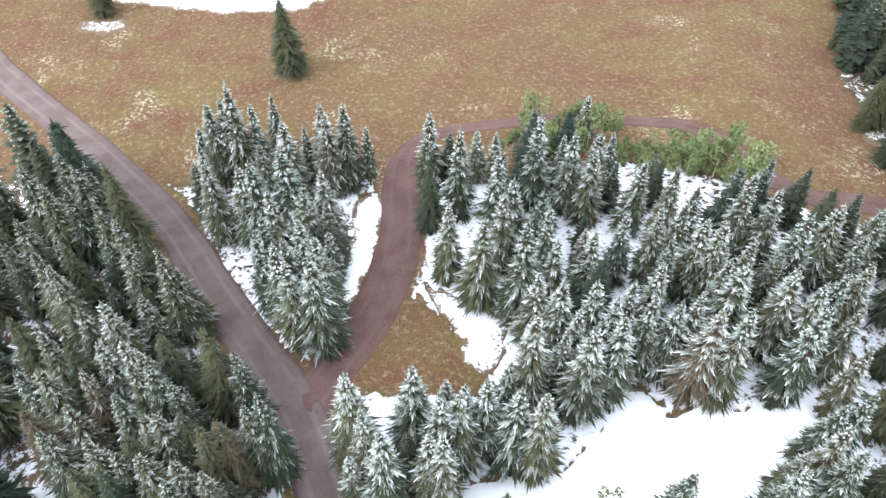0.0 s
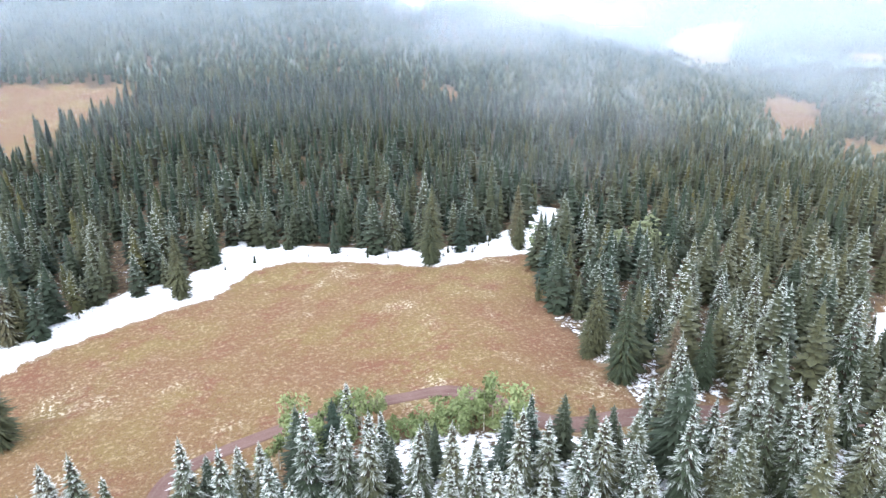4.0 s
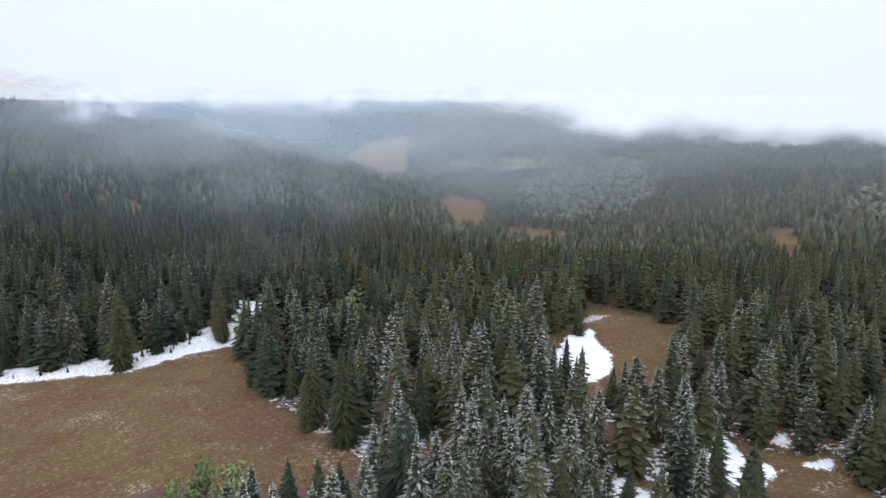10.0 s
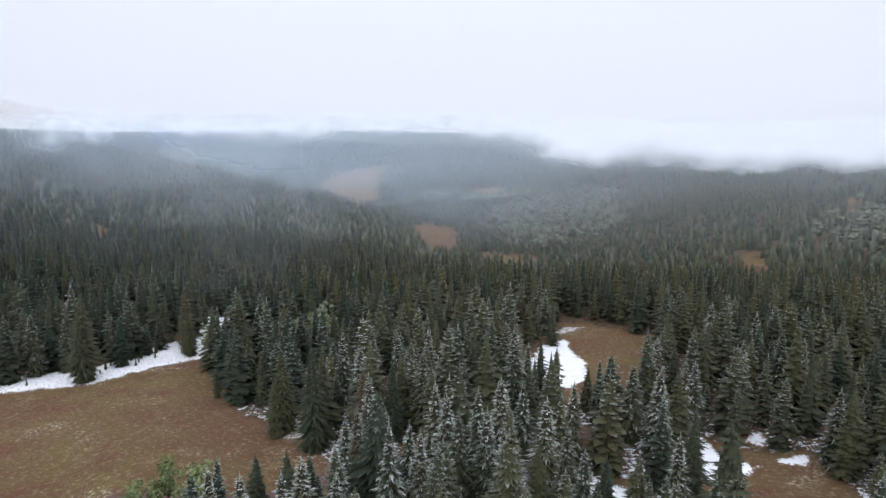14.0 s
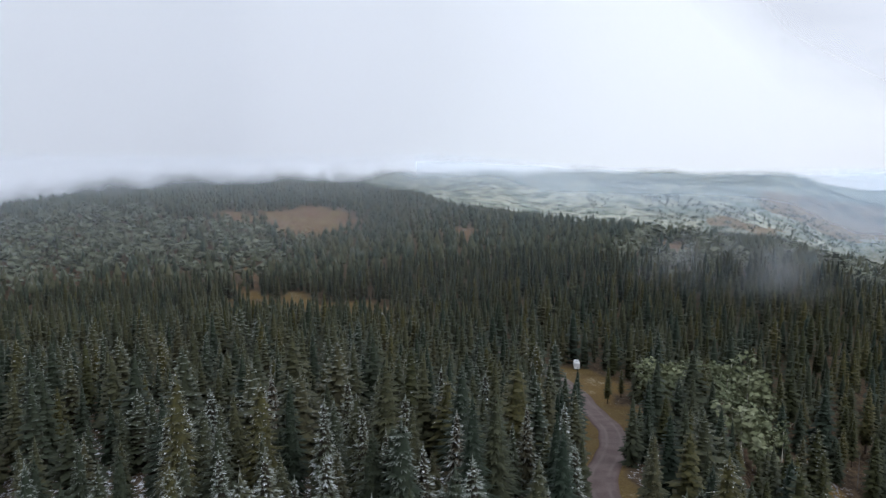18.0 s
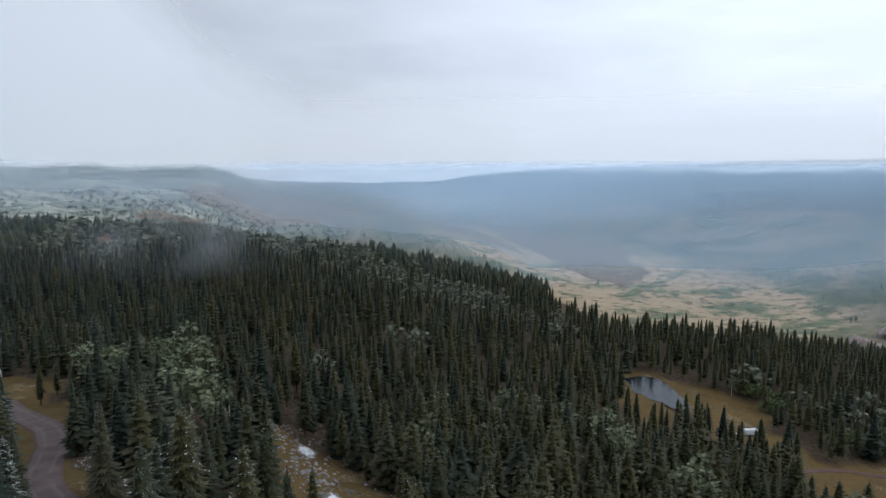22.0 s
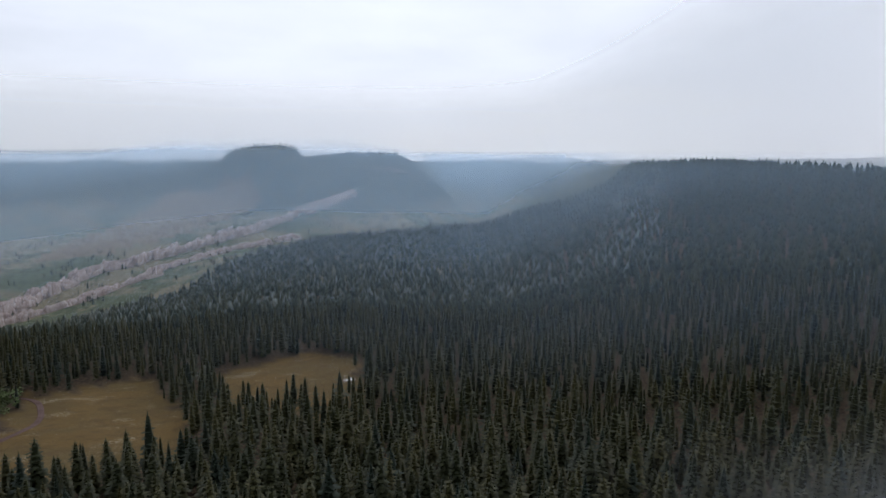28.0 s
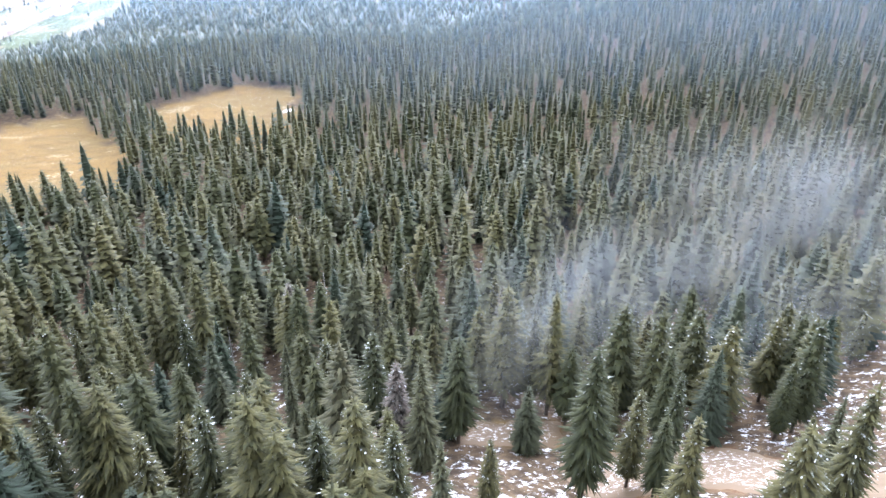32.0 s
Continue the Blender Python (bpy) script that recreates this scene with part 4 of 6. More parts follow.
def trunk_shape(top, thick, sides=4):
    """A tapered, slightly bent trunk; one metre is the tree's height."""
    v, f = [], []
    levels = (-0.06, 0.02, 0.5 * top, top)
    for i, z in enumerate(levels):
        r = thick * (1.5, 1.1, 0.7, 0.12)[i]
        for k in range(sides):
            a = 6.283 * k / sides
            v.append((r * math.cos(a) + 0.004 * math.sin(3 * i), r * math.sin(a), z))
    for i in range(len(levels) - 1):
        for k in range(sides):
            a, b = i * sides + k, i * sides + (k + 1) % sides
            f += [(a, b, b + sides), (a, b + sides, a + sides)]
    return np.array(v), np.array(f), np.zeros(len(v))


def many(name, shapes, spots, material, label, category):
    """One mesh of many trees. spots: rows of x, y, z, height, turn, girth, tint, rime."""
    if not len(spots):
        return
    spots = np.asarray(spots, float)
    vs, fs, tints, rime_shades, start = [], [], [], [], 0
    kind = np.arange(len(spots)) % len(shapes)
    for i, (v, f, w) in enumerate(shapes):
        s = spots[kind == i]
        if not len(s):
            continue
        c, n, h, g = np.cos(s[:, 4]), np.sin(s[:, 4]), s[:, 3], s[:, 3] * s[:, 5]
        x = s[:, 0:1] + g[:, None] * (c[:, None] * v[:, 0] - n[:, None] * v[:, 1])
        y = s[:, 1:2] + g[:, None] * (n[:, None] * v[:, 0] + c[:, None] * v[:, 1])
        z = s[:, 2:3] + h[:, None] * v[:, 2]
        vs.append(np.stack([x, y, z], -1).reshape(-1, 3))
        fs.append((f[None] + (np.arange(len(s)) * len(v))[:, None, None] + start).reshape(-1, 3))
        tints.append(np.repeat(s[:, 6], len(v)))
        rime_shades.append((s[:, 7:8] * w[None]).ravel() * 1.0)
        start += len(s) * len(v)
    me = sheet(name, np.concatenate(vs), np.concatenate(fs), material, (("tint", np.concatenate(tints)), ("frost_shade", np.concatenate(rime_shades))))
    tagged(new(name, me), label, category, kind="stuff")


def grove_share(x, y):
    """How far aspens take the place of spruces: round patches of the plan."""
    share = np.zeros(np.shape(x))
    for cx, cy, rx, ry, turn, most in GROVES_PLAN:
        c, s = math.cos(radians(turn)), math.sin(radians(turn))
        u, w = ((x - cx) * c + (y - cy) * s) / rx, (-(x - cx) * s + (y - cy) * c) / ry
        share = np.maximum(share, most * soft(u * u + w * w + 0.5 * ripple(x, y, 60, 21), 1.3, 0.7))
    return share


GROVES_PLAN = [
    (30, 118, 14, 6, 0, 0.95), (50, 112, 10, 7, -20, 0.95), (150, 180, 8, 26, -30, 0.8),
    (1090, 640, 260, 110, 35, 0.9), (2050, 2250, 500, 260, 40, 0.6), (2350, 1750, 300, 160, 30, 0.4), (950, 30, 230, 140, 0, 0.85), (820, -120, 160, 90, 0, 0.6),
    (150, -172, 24, 26, 0, 0.8), (520, -520, 200, 60, -45, 0.6), (300, -560, 260, 60, -30, 0.6),
    (128, -306, 9, 12, 0, 0.9), (69, -181, 6, 6, 0, 0.95), (135, -160, 26, 16, -40, 0.6), (60, -240, 60, 60, 0, 0.14), (-10, -200, 60, 40, 0, 0.15), (-28, -392, 11, 9, 0, 0.95), (-100, -388, 12, 22, 20, 0.95), (-72, -372, 26, 26, 0, 0.3),
    (-206, -352, 10, 18, 0, 0.6),
]


def rime_at(x, y):
    """How much rime the wind left: most to the north, least on the slope to the south-west."""
    b = np.degrees(np.arctan2(x, y)) % 360
    return np.interp(b, [0, 40, 75, 110, 135, 150, 180, 240, 275, 310, 360], [0.76, 0.72, 0.64, 0.6, 0.45, 0.24, 0.12, 0.14, 0.3, 0.75, 0.76])


def scatter(d0, d1, step, seed, tall, thin=1.0):
    """Spots on a jittered grid between two distances, in the woods and in the part of the land that can be seen."""
    rng = np.random.RandomState(seed)
    n = int(2 * d1 / step) + 1
    gx, gy = np.meshgrid(np.arange(n), np.arange(n), indexing="ij")
    x = (-d1 + (gx + rng.uniform(-0.46, 0.46, gx.shape)) * step).ravel()
    y = (-d1 + (gy + rng.uniform(-0.46, 0.46, gx.shape)) * step).ravel()
    d, b = np.hypot(x, y), np.degrees(np.arctan2(x, y)) % 360
    keep = (d >= d0) & (d < d1) & ((b < 270) | (b > 322) | ((d < 130) & (b > 280))) & (rng.uniform(size=x.shape) < thin)
    keep &= ~((b > 165) & (b < 214) & (d > np.interp(b, [165, 170, 188, 194, 202, 213], [1200, 540, 560, 1000, 1250, 1500])))
    keep &= ~((b > 213) & (b < 240) & (d > 1620))
    x, y = x[keep], y[keep]
    keep = ~open_land(x, y) & (ripple(x, y, 26, 31) + 0.5 * ripple(x, y, 11, 32) > -0.75)
    x, y = x[keep], y[keep]
    h = tall * np.clip(rng.normal(0.98, 0.22, x.shape), 0.42, 1.32) * (1 + 0.15 * ripple(x, y, 45, 33))
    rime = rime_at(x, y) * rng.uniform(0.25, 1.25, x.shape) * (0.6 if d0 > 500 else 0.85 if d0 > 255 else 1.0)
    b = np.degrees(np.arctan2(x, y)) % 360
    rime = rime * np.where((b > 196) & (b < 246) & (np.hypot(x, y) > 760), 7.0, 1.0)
    pine = rng.uniform(size=x.shape) < np.interp(b, [0, 128, 150, 180, 270, 300, 360], [0.05, 0.12, 0.6, 0.82, 0.82, 0.1, 0.05])
    warm = np.interp(b, [0, 36, 48, 112, 128, 360], [0.0, 0.0, 0.22, 0.22, 0.1, 0.0])
    tint = warm + rng.uniform(size=x.shape) * (0.62 + 0.02 * warm) + 1.0 * pine
    tint = np.where((rng.uniform(size=x.shape) < 0.07) & (warm > 0.05) & (tint < 1.0), 0.94, tint)
    girth = rng.uniform(0.98, 1.5, x.shape)
    girth = girth * np.interp(b, [0, 140, 175, 275, 300, 360], [1.0, 1.0, 1.02, 1.02, 1.0, 1.0]) * (1.15 if d0 >= 600 else 1.0)
    spots = np.stack([x, y, height(x, y) - 0.2, h, rng.uniform(0, 6.28, x.shape), girth, tint, rime], -1)
    leafy = rng.uniform(size=x.shape) < grove_share(x, y)
    return spots[~leafy], spots[leafy]


# single trees that stand out: x, y, height
STAND_ISLAND = "-44.1,101.9,14 -46.6,109.7,14 -43.1,108.0,20 -40.7,108.9,20 -38.6,108.0,23 -35.4,109.2,20 -33.3,117.0,14 -39.1,89.9,20 -33.3,89.2,20 -31.1,88.7,20 -25.9,89.7,23 -27.8,101.3,20 -25.5,106.9,14 -21.8,106.6,20 -17.2,104.2,23 -20.4,102.6,20 -19.1,86.9,20 -22.8,71.2,20 -20.1,71.9,20 -18.1,71.2,20 -17.6,78.5,14 -21.5,65.6,20 -17.8,64.6,23 -23.7,69.1,20 -27.3,72.8,20 -21.0,75.0,20 -26.9,82.2,20 -33.2,102.4,14"
STAND_EAST = "-1.6,102.8,19 3.7,95.6,22 7.2,105.7,13 10.8,104.8,13 17.6,98.0,22 23.1,103.0,13 23.5,96.4,19 30.0,117.7,13 28.8,99.6,19 27.1,94.2,19 10.1,90.0,19 11.9,82.7,22 32.9,105.6,13 34.7,90.6,19 38.4,85.8,19 38.3,78.6,19 1.7,78.7,19 2.4,71.6,22 6.9,73.1,22 10.5,81.8,19 12.7,69.6,22 17.0,76.7,19 17.6,70.7,19 23.8,79.3,13 23.6,72.9,19 29.3,77.5,19 34.3,77.5,19 39.6,78.7,19 39.9,73.6,19 42.1,72.4,19 49.4,82.6,22 53.5,81.2,19 45.7,69.8,19 40.8,61.4,22 40.7,65.2,19 54.5,72.9,19 60.9,76.6,19 49.6,63.9,19"
STAND_SOUTH = "14.5,65.0,19 17.1,61.1,19 12.7,53.6,22 18.8,56.7,19 21.6,60.8,19 23.6,57.5,19 26.9,61.5,19 31.3,64.5,19 28.9,58.5,19 32.6,58.4,19 35.4,59.3,19 19.7,51.8,22 17.0,54.2,19 24.0,53.9,19 30.4,49.8,22 39.1,53.4,22 48.9,62.1,19 48.4,53.3,22 36.4,50.7,19 41.9,50.6,19 36.1,54.3,19 52.0,60.3,19 0.9,59.3,13 -3.0,47.2,22 -11.0,45.8,22 -8.6,44.5,13 -6.3,38.1,22 -10.5,39.1,13 -9.0,42.4,19 1.2,50.3,13 3.5,46.2,19 6.2,45.9,19 0.5,43.5,19 2.8,44.3,19 10.1,44.3,19 12.9,43.1,22 9.8,52.1,13 0.8,38.4,19 -0.8,39.0,19 26.3,51.2,19 29.1,54.5,19"
STAND_WEST = "-70.9,102.6,19 -65.6,94.5,19 -60.1,91.9,19 -54.0,87.1,22 -70.9,91.2,19 -65.3,86.2,19 -61.3,85.7,19 -60.9,89.8,19 -56.0,83.1,19 -49.6,76.6,19 -44.8,73.8,19 -46.7,71.6,19 -39.5,67.2,22 -38.5,68.0,19 -57.9,74.4,19 -60.8,71.5,19 -67.6,80.0,19 -55.3,65.8,19 -58.0,69.3,19 -45.7,59.8,19 -41.7,62.4,19 -49.9,60.5,19 -58.3,58.3,19 -53.9,56.5,19 -49.3,54.4,19 -44.9,54.1,19 -41.9,54.6,19 -38.5,51.8,19 -36.1,54.1,19 -29.5,52.7,22 -28.8,52.9,19 -25.8,51.1,19"
STAND_WEST_LOW = "-38.9,49.9,19 -36.2,49.1,19 -34.5,50.8,13 -33.5,47.6,19 -21.0,43.4,22 -22.7,42.8,19 -46.3,50.7,19 -51.4,50.2,19 -54.5,50.4,19 -46.5,45.6,19 -39.2,45.2,19 -35.8,43.4,19 -33.5,42.5,19 -31.0,43.3,19 -25.8,41.2,19 -27.5,40.1,19 -51.0,44.3,19 -47.5,41.1,19 -41.6,40.1,19 -37.8,38.5,19 -34.5,37.7,19 -36.5,39.9,19 -29.9,36.7,19 -26.3,35.3,19 -24.6,36.4,13 -30.1,34.1,19 -38.1,35.8,19 -42.4,36.6,19"
STAND_CORNER = "50.6,46.6,21 52.1,44.1,18 46.0,41.9,18 43.0,39.1,18 47.3,36.1,18 46.7,39.0,18 49.3,47.2,18 56.6,55.5,18 56.8,63.4,18 56.4,57.5,18 55.4,51.6,18 63.8,72.4,18 62.3,66.8,18 22.1,36.6,13 44.5,39.1,13 49.0,43.3,18 40.7,34.4,18"
LONE_TREES = "-35.9,147.1,19 -92.0,178.6,19"
MEADOW_EDGE = "5,208,21 18,234,19 83,201,20 119,205,16 92,111,24 92,124,14 -39,198,22 -36,200,20 97,101,20 106,101,18 94.7,125.0,20 91.7,110.8,25 103.5,156.7,20 106.3,154.8,20 100.3,160.7,9 84.4,202.7,25 77.5,220.4,20 120.4,209.0,25 63.0,234.7,20 168.7,242.5,25"
STAND_NORTH_EAST = "77.7,85.4,19 78.4,83.2,19 71.7,69.2,22 87.5,89.6,22 87.3,87.2,19 84.2,82.0,19 83.1,75.4,19 78.9,69.2,19 106.7,111.8,22 117.1,129.0,22 123.2,124.8,19 131.6,123.5,19 114.7,99.8,19 136.8,117.0,19 141.1,112.7,19 124.8,103.1,19 98.7,82.8,19 93.8,76.0,19 103.3,83.0,19 114.9,88.7,19 94.1,69.1,22 92.2,65.8,19 101.2,69.2,22 89.2,69.6,19 88.5,59.7,19 82.6,54.5,19 134.9,88.7,22 115.9,73.7,19 143.3,90.0,19 99.7,58.6,22 96.0,52.4,19 90.9,46.5,19 121.7,65.3,19 128.3,61.0,19 160.1,77.4,13 111.9,50.2,22 136.0,53.1,22 102.9,36.5,22 156.5,55.4,19 158.2,53.8,19 136.1,39.1,22 207.4,66.9,22 150.5,34.3,22 131.8,21.0,22 179.9,49.6,19 188.2,42.6,19 185.9,37.0,19 206.2,53.8,19 174.9,69.9,19 142.4,61.9,19 153.7,27.5,19 151.6,22.7,19"
STAND_RIDGE = "122.7,-16.6,20 132.8,-29.3,17 103.4,-30.9,20 125.8,-42.3,17 102.6,-36.9,17 96.7,-38.5,17 84.9,-39.3,20 130.8,-64.8,17 77.9,-43.2,20 107.1,-71.0,17 74.1,-45.5,17 88.9,-26.6,17 84.5,-17.6,20 82.7,-20.7,17 75.9,-28.3,17 143.1,-82.8,17 125.5,-21.4,17 121.9,-12.4,17 111.9,-8.5,17 110.3,-47.6,17 99.2,-52.0,17 116.0,-86.2,17 89.9,-69.1,17 78.9,-56.1,17 77.5,-38.5,17 96.6,-13.8,17"
STAND_SLOPE = "-28.0,-49.2,20 -34.1,-45.6,17 -29.5,-34.6,17 -33.3,-34.1,12 -58.1,-54.5,20 -53.4,-42.4,20 -33.0,-29.2,17 -31.8,-23.5,17 -47.5,-28.6,12 -115.8,-58.6,20 -116.9,-49.3,17 -64.0,-18.8,17 -72.0,-16.6,17 -125.9,-35.2,17 -46.7,-8.8,17 -54.1,0.1,17 -47.1,1.7,20 -23.2,-52.7,17 -24.6,-62.0,17 -20.7,-67.6,17 -16.0,-59.6,17 -31.1,-59.7,17 -46.0,-67.5,17 -51.6,-65.3,17 -57.4,-63.4,17 -58.2,-91.4,17 -41.9,-108.2,17 -37.1,-108.4,17 -54.5,-116.0,17 -57.5,-111.4,17 -55.4,-97.3,17 -109.0,-77.5,17 -105.0,-86.9,17 -100.4,-94.3,17 -99.2,-103.6,17 -76.2,-93.0,17 -91.6,-58.8,17 -99.5,-58.8,17 -95.8,-52.9,17 -97.1,-34.1,17 -98.5,-29.8,17 -54.1,-47.1,17"
GROUPS = [("spruces between road and track", STAND_ISLAND, 0.8), ("spruces east of the track", STAND_EAST, 1.0), ("spruces by the snowy glade", STAND_SOUTH, 1.0),
          ("spruces west of the road", STAND_WEST + " " + STAND_WEST_LOW, 0.42), ("spruces at the glade's end", STAND_CORNER, 0.7), ("lone spruces in the meadow", LONE_TREES, 0.3),
          ("spruces on the meadow's edge", MEADOW_EDGE, 0.3), ("spruces on the eastern shoulder", STAND_NORTH_EAST, 0.6), ("spruces above the road bend", STAND_RIDGE, 0.7), ("pines on the steep slope", STAND_SLOPE, 0.2)]
SINGLE = np.concatenate([np.array([[float(v) for v in p.split(",")] for p in text.split()]) for _, text, _ in GROUPS])


def room(spots):
    """Leaves out spots too close to the single trees, and all of the stand round the road fork."""
    x, y = spots[:, 0], spots[:, 1]
    free = np.ones(len(spots), bool)
    for sx, sy, sh in SINGLE:
        free &= np.hypot(x - sx, y - sy) > 3.6
    fork = (x > -64) & (x < 75) & (y > 33) & (y < 118)
    spots[fork, 3] *= 0.8
    free &= ~((x > 44) & (x < 93) & (y > 94) & (y < 112))
    b, d = np.degrees(np.arctan2(x, y)) % 360, np.hypot(x, y)
    free &= ~((b > 229) & (b < 268) & (d < np.where(b < 247, 76, 62)))
    return spots[free]


FORM = [[spruce_shape(level, 100 * level + i) for i in range(n)] for level, n in ((0, 6), (1, 6), (2, 6), (3, 6), (4, 4))]
PINE = [[spruce_shape(level, 1000 + 100 * level + i, 0.18, 0.15, 1.2 if level == 0 else 1.0) for i in range(n)] for level, n in ((0, 4), (1, 5), (2, 5), (3, 5))]
FORM_NEAR = [spruce_shape(0, 900 + i, 0.05, 0.16, 1.2) for i in range(4)]
LEAFY = [[aspen_shape(level, 50 * level + i) for i in range(3)] for level in (0, 1, 2, 3)]
STEM, POLE = [trunk_shape(0.9, 0.012)], [trunk_shape(0.8, 0.010)]


def plant(name, spots, level, label):
    """Spruces and pines of one level of detail."""
    pine = spots[:, 6] > 1.0
    many(name, FORM[level], spots[~pine], WOODS, label, "forest")
    if level < 4:
        many(name.replace("spruce", "pine"), PINE[level], spots[pine], WOODS, label.replace("spruce", "lodgepole pine"), "forest")


edge_spruce, edge_aspen = scatter(14, 125, 7.9, 5, 18.5)
near_spruce, near_aspen = scatter(125, 260, 7.9, 8, 18.0)
extra_spruce, _ = scatter(30, 260, 10.6, 15, 14.0)
bearing_of = np.degrees(np.arctan2(extra_spruce[:, 0], extra_spruce[:, 1])) % 360
extra_spruce = extra_spruce[(bearing_of > 150) & (bearing_of < 270)]
extra_reach = np.hypot(extra_spruce[:, 0], extra_spruce[:, 1])
edge_spruce = room(np.concatenate([edge_spruce, extra_spruce[extra_reach < 125]]))
near_spruce = room(np.concatenate([near_spruce, extra_spruce[extra_reach >= 125]]))
mid_spruce, mid_aspen = scatter(260, 640, 8.0, 6, 17.5)
far_spruce, far_aspen = scatter(640, 1760, 11.0, 7, 17.5)
back_spruce, back_aspen = scatter(1760, 3400, 17.0, 9, 18.0)
back_bearing = [np.degrees(np.arctan2(s[:, 0], s[:, 1])) for s in (back_spruce, back_aspen)]
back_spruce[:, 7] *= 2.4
back_spruce, back_aspen = (s[(b > 14) & (b < 66)] for s, b in zip((back_spruce, back_aspen), back_bearing))
slope_rng = np.random.RandomState(12)
bx, by = slope_rng.uniform(-3100, 1900, 60000), slope_rng.uniform(-3900, -900, 60000)
bb, bd = np.degrees(np.arctan2(bx, by)) % 360, np.hypot(bx, by)
bz = height(bx, by)
likely = 0.5 * soft(bz, -230, -40) + 0.45 * (ripple(bx, by, 230, 61) + 0.6 * ripple(bx, by, 90, 62) + 0.4 * ripple(bx, by, 33, 63)) + 0.05
for plot in HAYFIELDS:
    likely = likely - 0.7 * inside(plot, bx, by)
keep = (bb > 140) & (bb < 238) & (bd > np.where(bb > 213, 1700, 1350)) & (bd < 3900) & (slope_rng.uniform(0, 1, bx.shape) < likely * np.where(bb < 152, 0.35, 1.0) - 0.35 * soft(bz, -250, -285)) & (bz > -310)
bx, by, bz = bx[keep], by[keep], bz[keep]
brush = np.stack([bx, by, bz - 0.3, slope_rng.uniform(7, 15, bx.shape), slope_rng.uniform(0, 6, bx.shape), slope_rng.uniform(1.0, 1.9, bx.shape), slope_rng.uniform(0, 0.9, bx.shape), 0.15 * np.ones(bx.shape)], -1)
px, py = slope_rng.uniform(700, 2300, 7000), slope_rng.uniform(-3500, -900, 7000)
pb, pd = np.degrees(np.arctan2(px, py)) % 360, np.hypot(px, py)
keep = (pb > 128) & (pb < 153) & (pd > 1250) & (pd < 3700) & (ripple(px, py, 300, 71) + 0.6 * ripple(px, py, 80, 72) > -0.15)
px, py = px[keep], py[keep]
pale = np.stack([px, py, height(px, py) - 0.3, slope_rng.uniform(9, 15, px.shape), slope_rng.uniform(0, 6, px.shape), slope_rng.uniform(1.2, 2.2, px.shape), slope_rng.uniform(0.4, 1, px.shape), 0 * px], -1)
far_spruce, far_aspen = np.concatenate([far_spruce, back_spruce, brush]), np.concatenate([far_aspen, back_aspen, pale])
edge_bearing, edge_reach = np.degrees(np.arctan2(edge_spruce[:, 0], edge_spruce[:, 1])) % 360, np.hypot(edge_spruce[:, 0], edge_spruce[:, 1])
brink = (edge_bearing > 185) & (edge_bearing < 285) & (edge_reach < 82)
brink_spruce, edge_spruce = edge_spruce[brink], edge_spruce[~brink]
plant("spruce_brink", brink_spruce, 0, "stand of narrow spruces on the steep slope")
many("brink_trunks", STEM, brink_spruce, BARK, "grey brown trunks on the steep slope", "forest")
plant("spruce_wood", edge_spruce, 1, "dense stand of tall spruces with frosted branches")
plant("spruce_woodland", near_spruce, 2, "woodland of spruces with pale tips")
plant("spruce_forest", mid_spruce, 3, "dark spruce forest over rolling ground")
far_spruce[:, 6] %= 1.0
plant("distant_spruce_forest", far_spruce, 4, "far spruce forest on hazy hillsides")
many("conifer_trunks", STEM, np.concatenate([edge_spruce, near_spruce[near_spruce[:, 6] > 1]]), BARK, "grey brown trunks of standing conifers", "forest")
leaf_near = np.concatenate([edge_aspen, near_aspen]) * (1, 1, 1, 0.9, 1, 1.15, 1, 1)
many("aspen_grove", LEAFY[1], leaf_near, GROVES_NEAR, "pale green aspens with thin crowns", "grove")
many("aspen_trunks", POLE, leaf_near, PALE_BARK, "thin whitish aspen trunks", "grove")
mid_aspen *= (1, 1, 1, 0.85, 1, 1, 1, 1)
many("aspen_stand", LEAFY[2], mid_aspen, GROVES, "grey green aspen stand on the slope", "grove")
many("aspen_stems", POLE, mid_aspen, PALE_BARK, "thin whitish stems of the aspen stand", "grove")
many("distant_aspens", LEAFY[3], far_aspen * (1, 1, 1, 0.85, 1, 1.3, 1, 1), GROVES, "far aspen groves on the hillsides", "grove")

MODELS = {}
STEM_MESH = sheet("trunk", *STEM[0][:2], BARK)


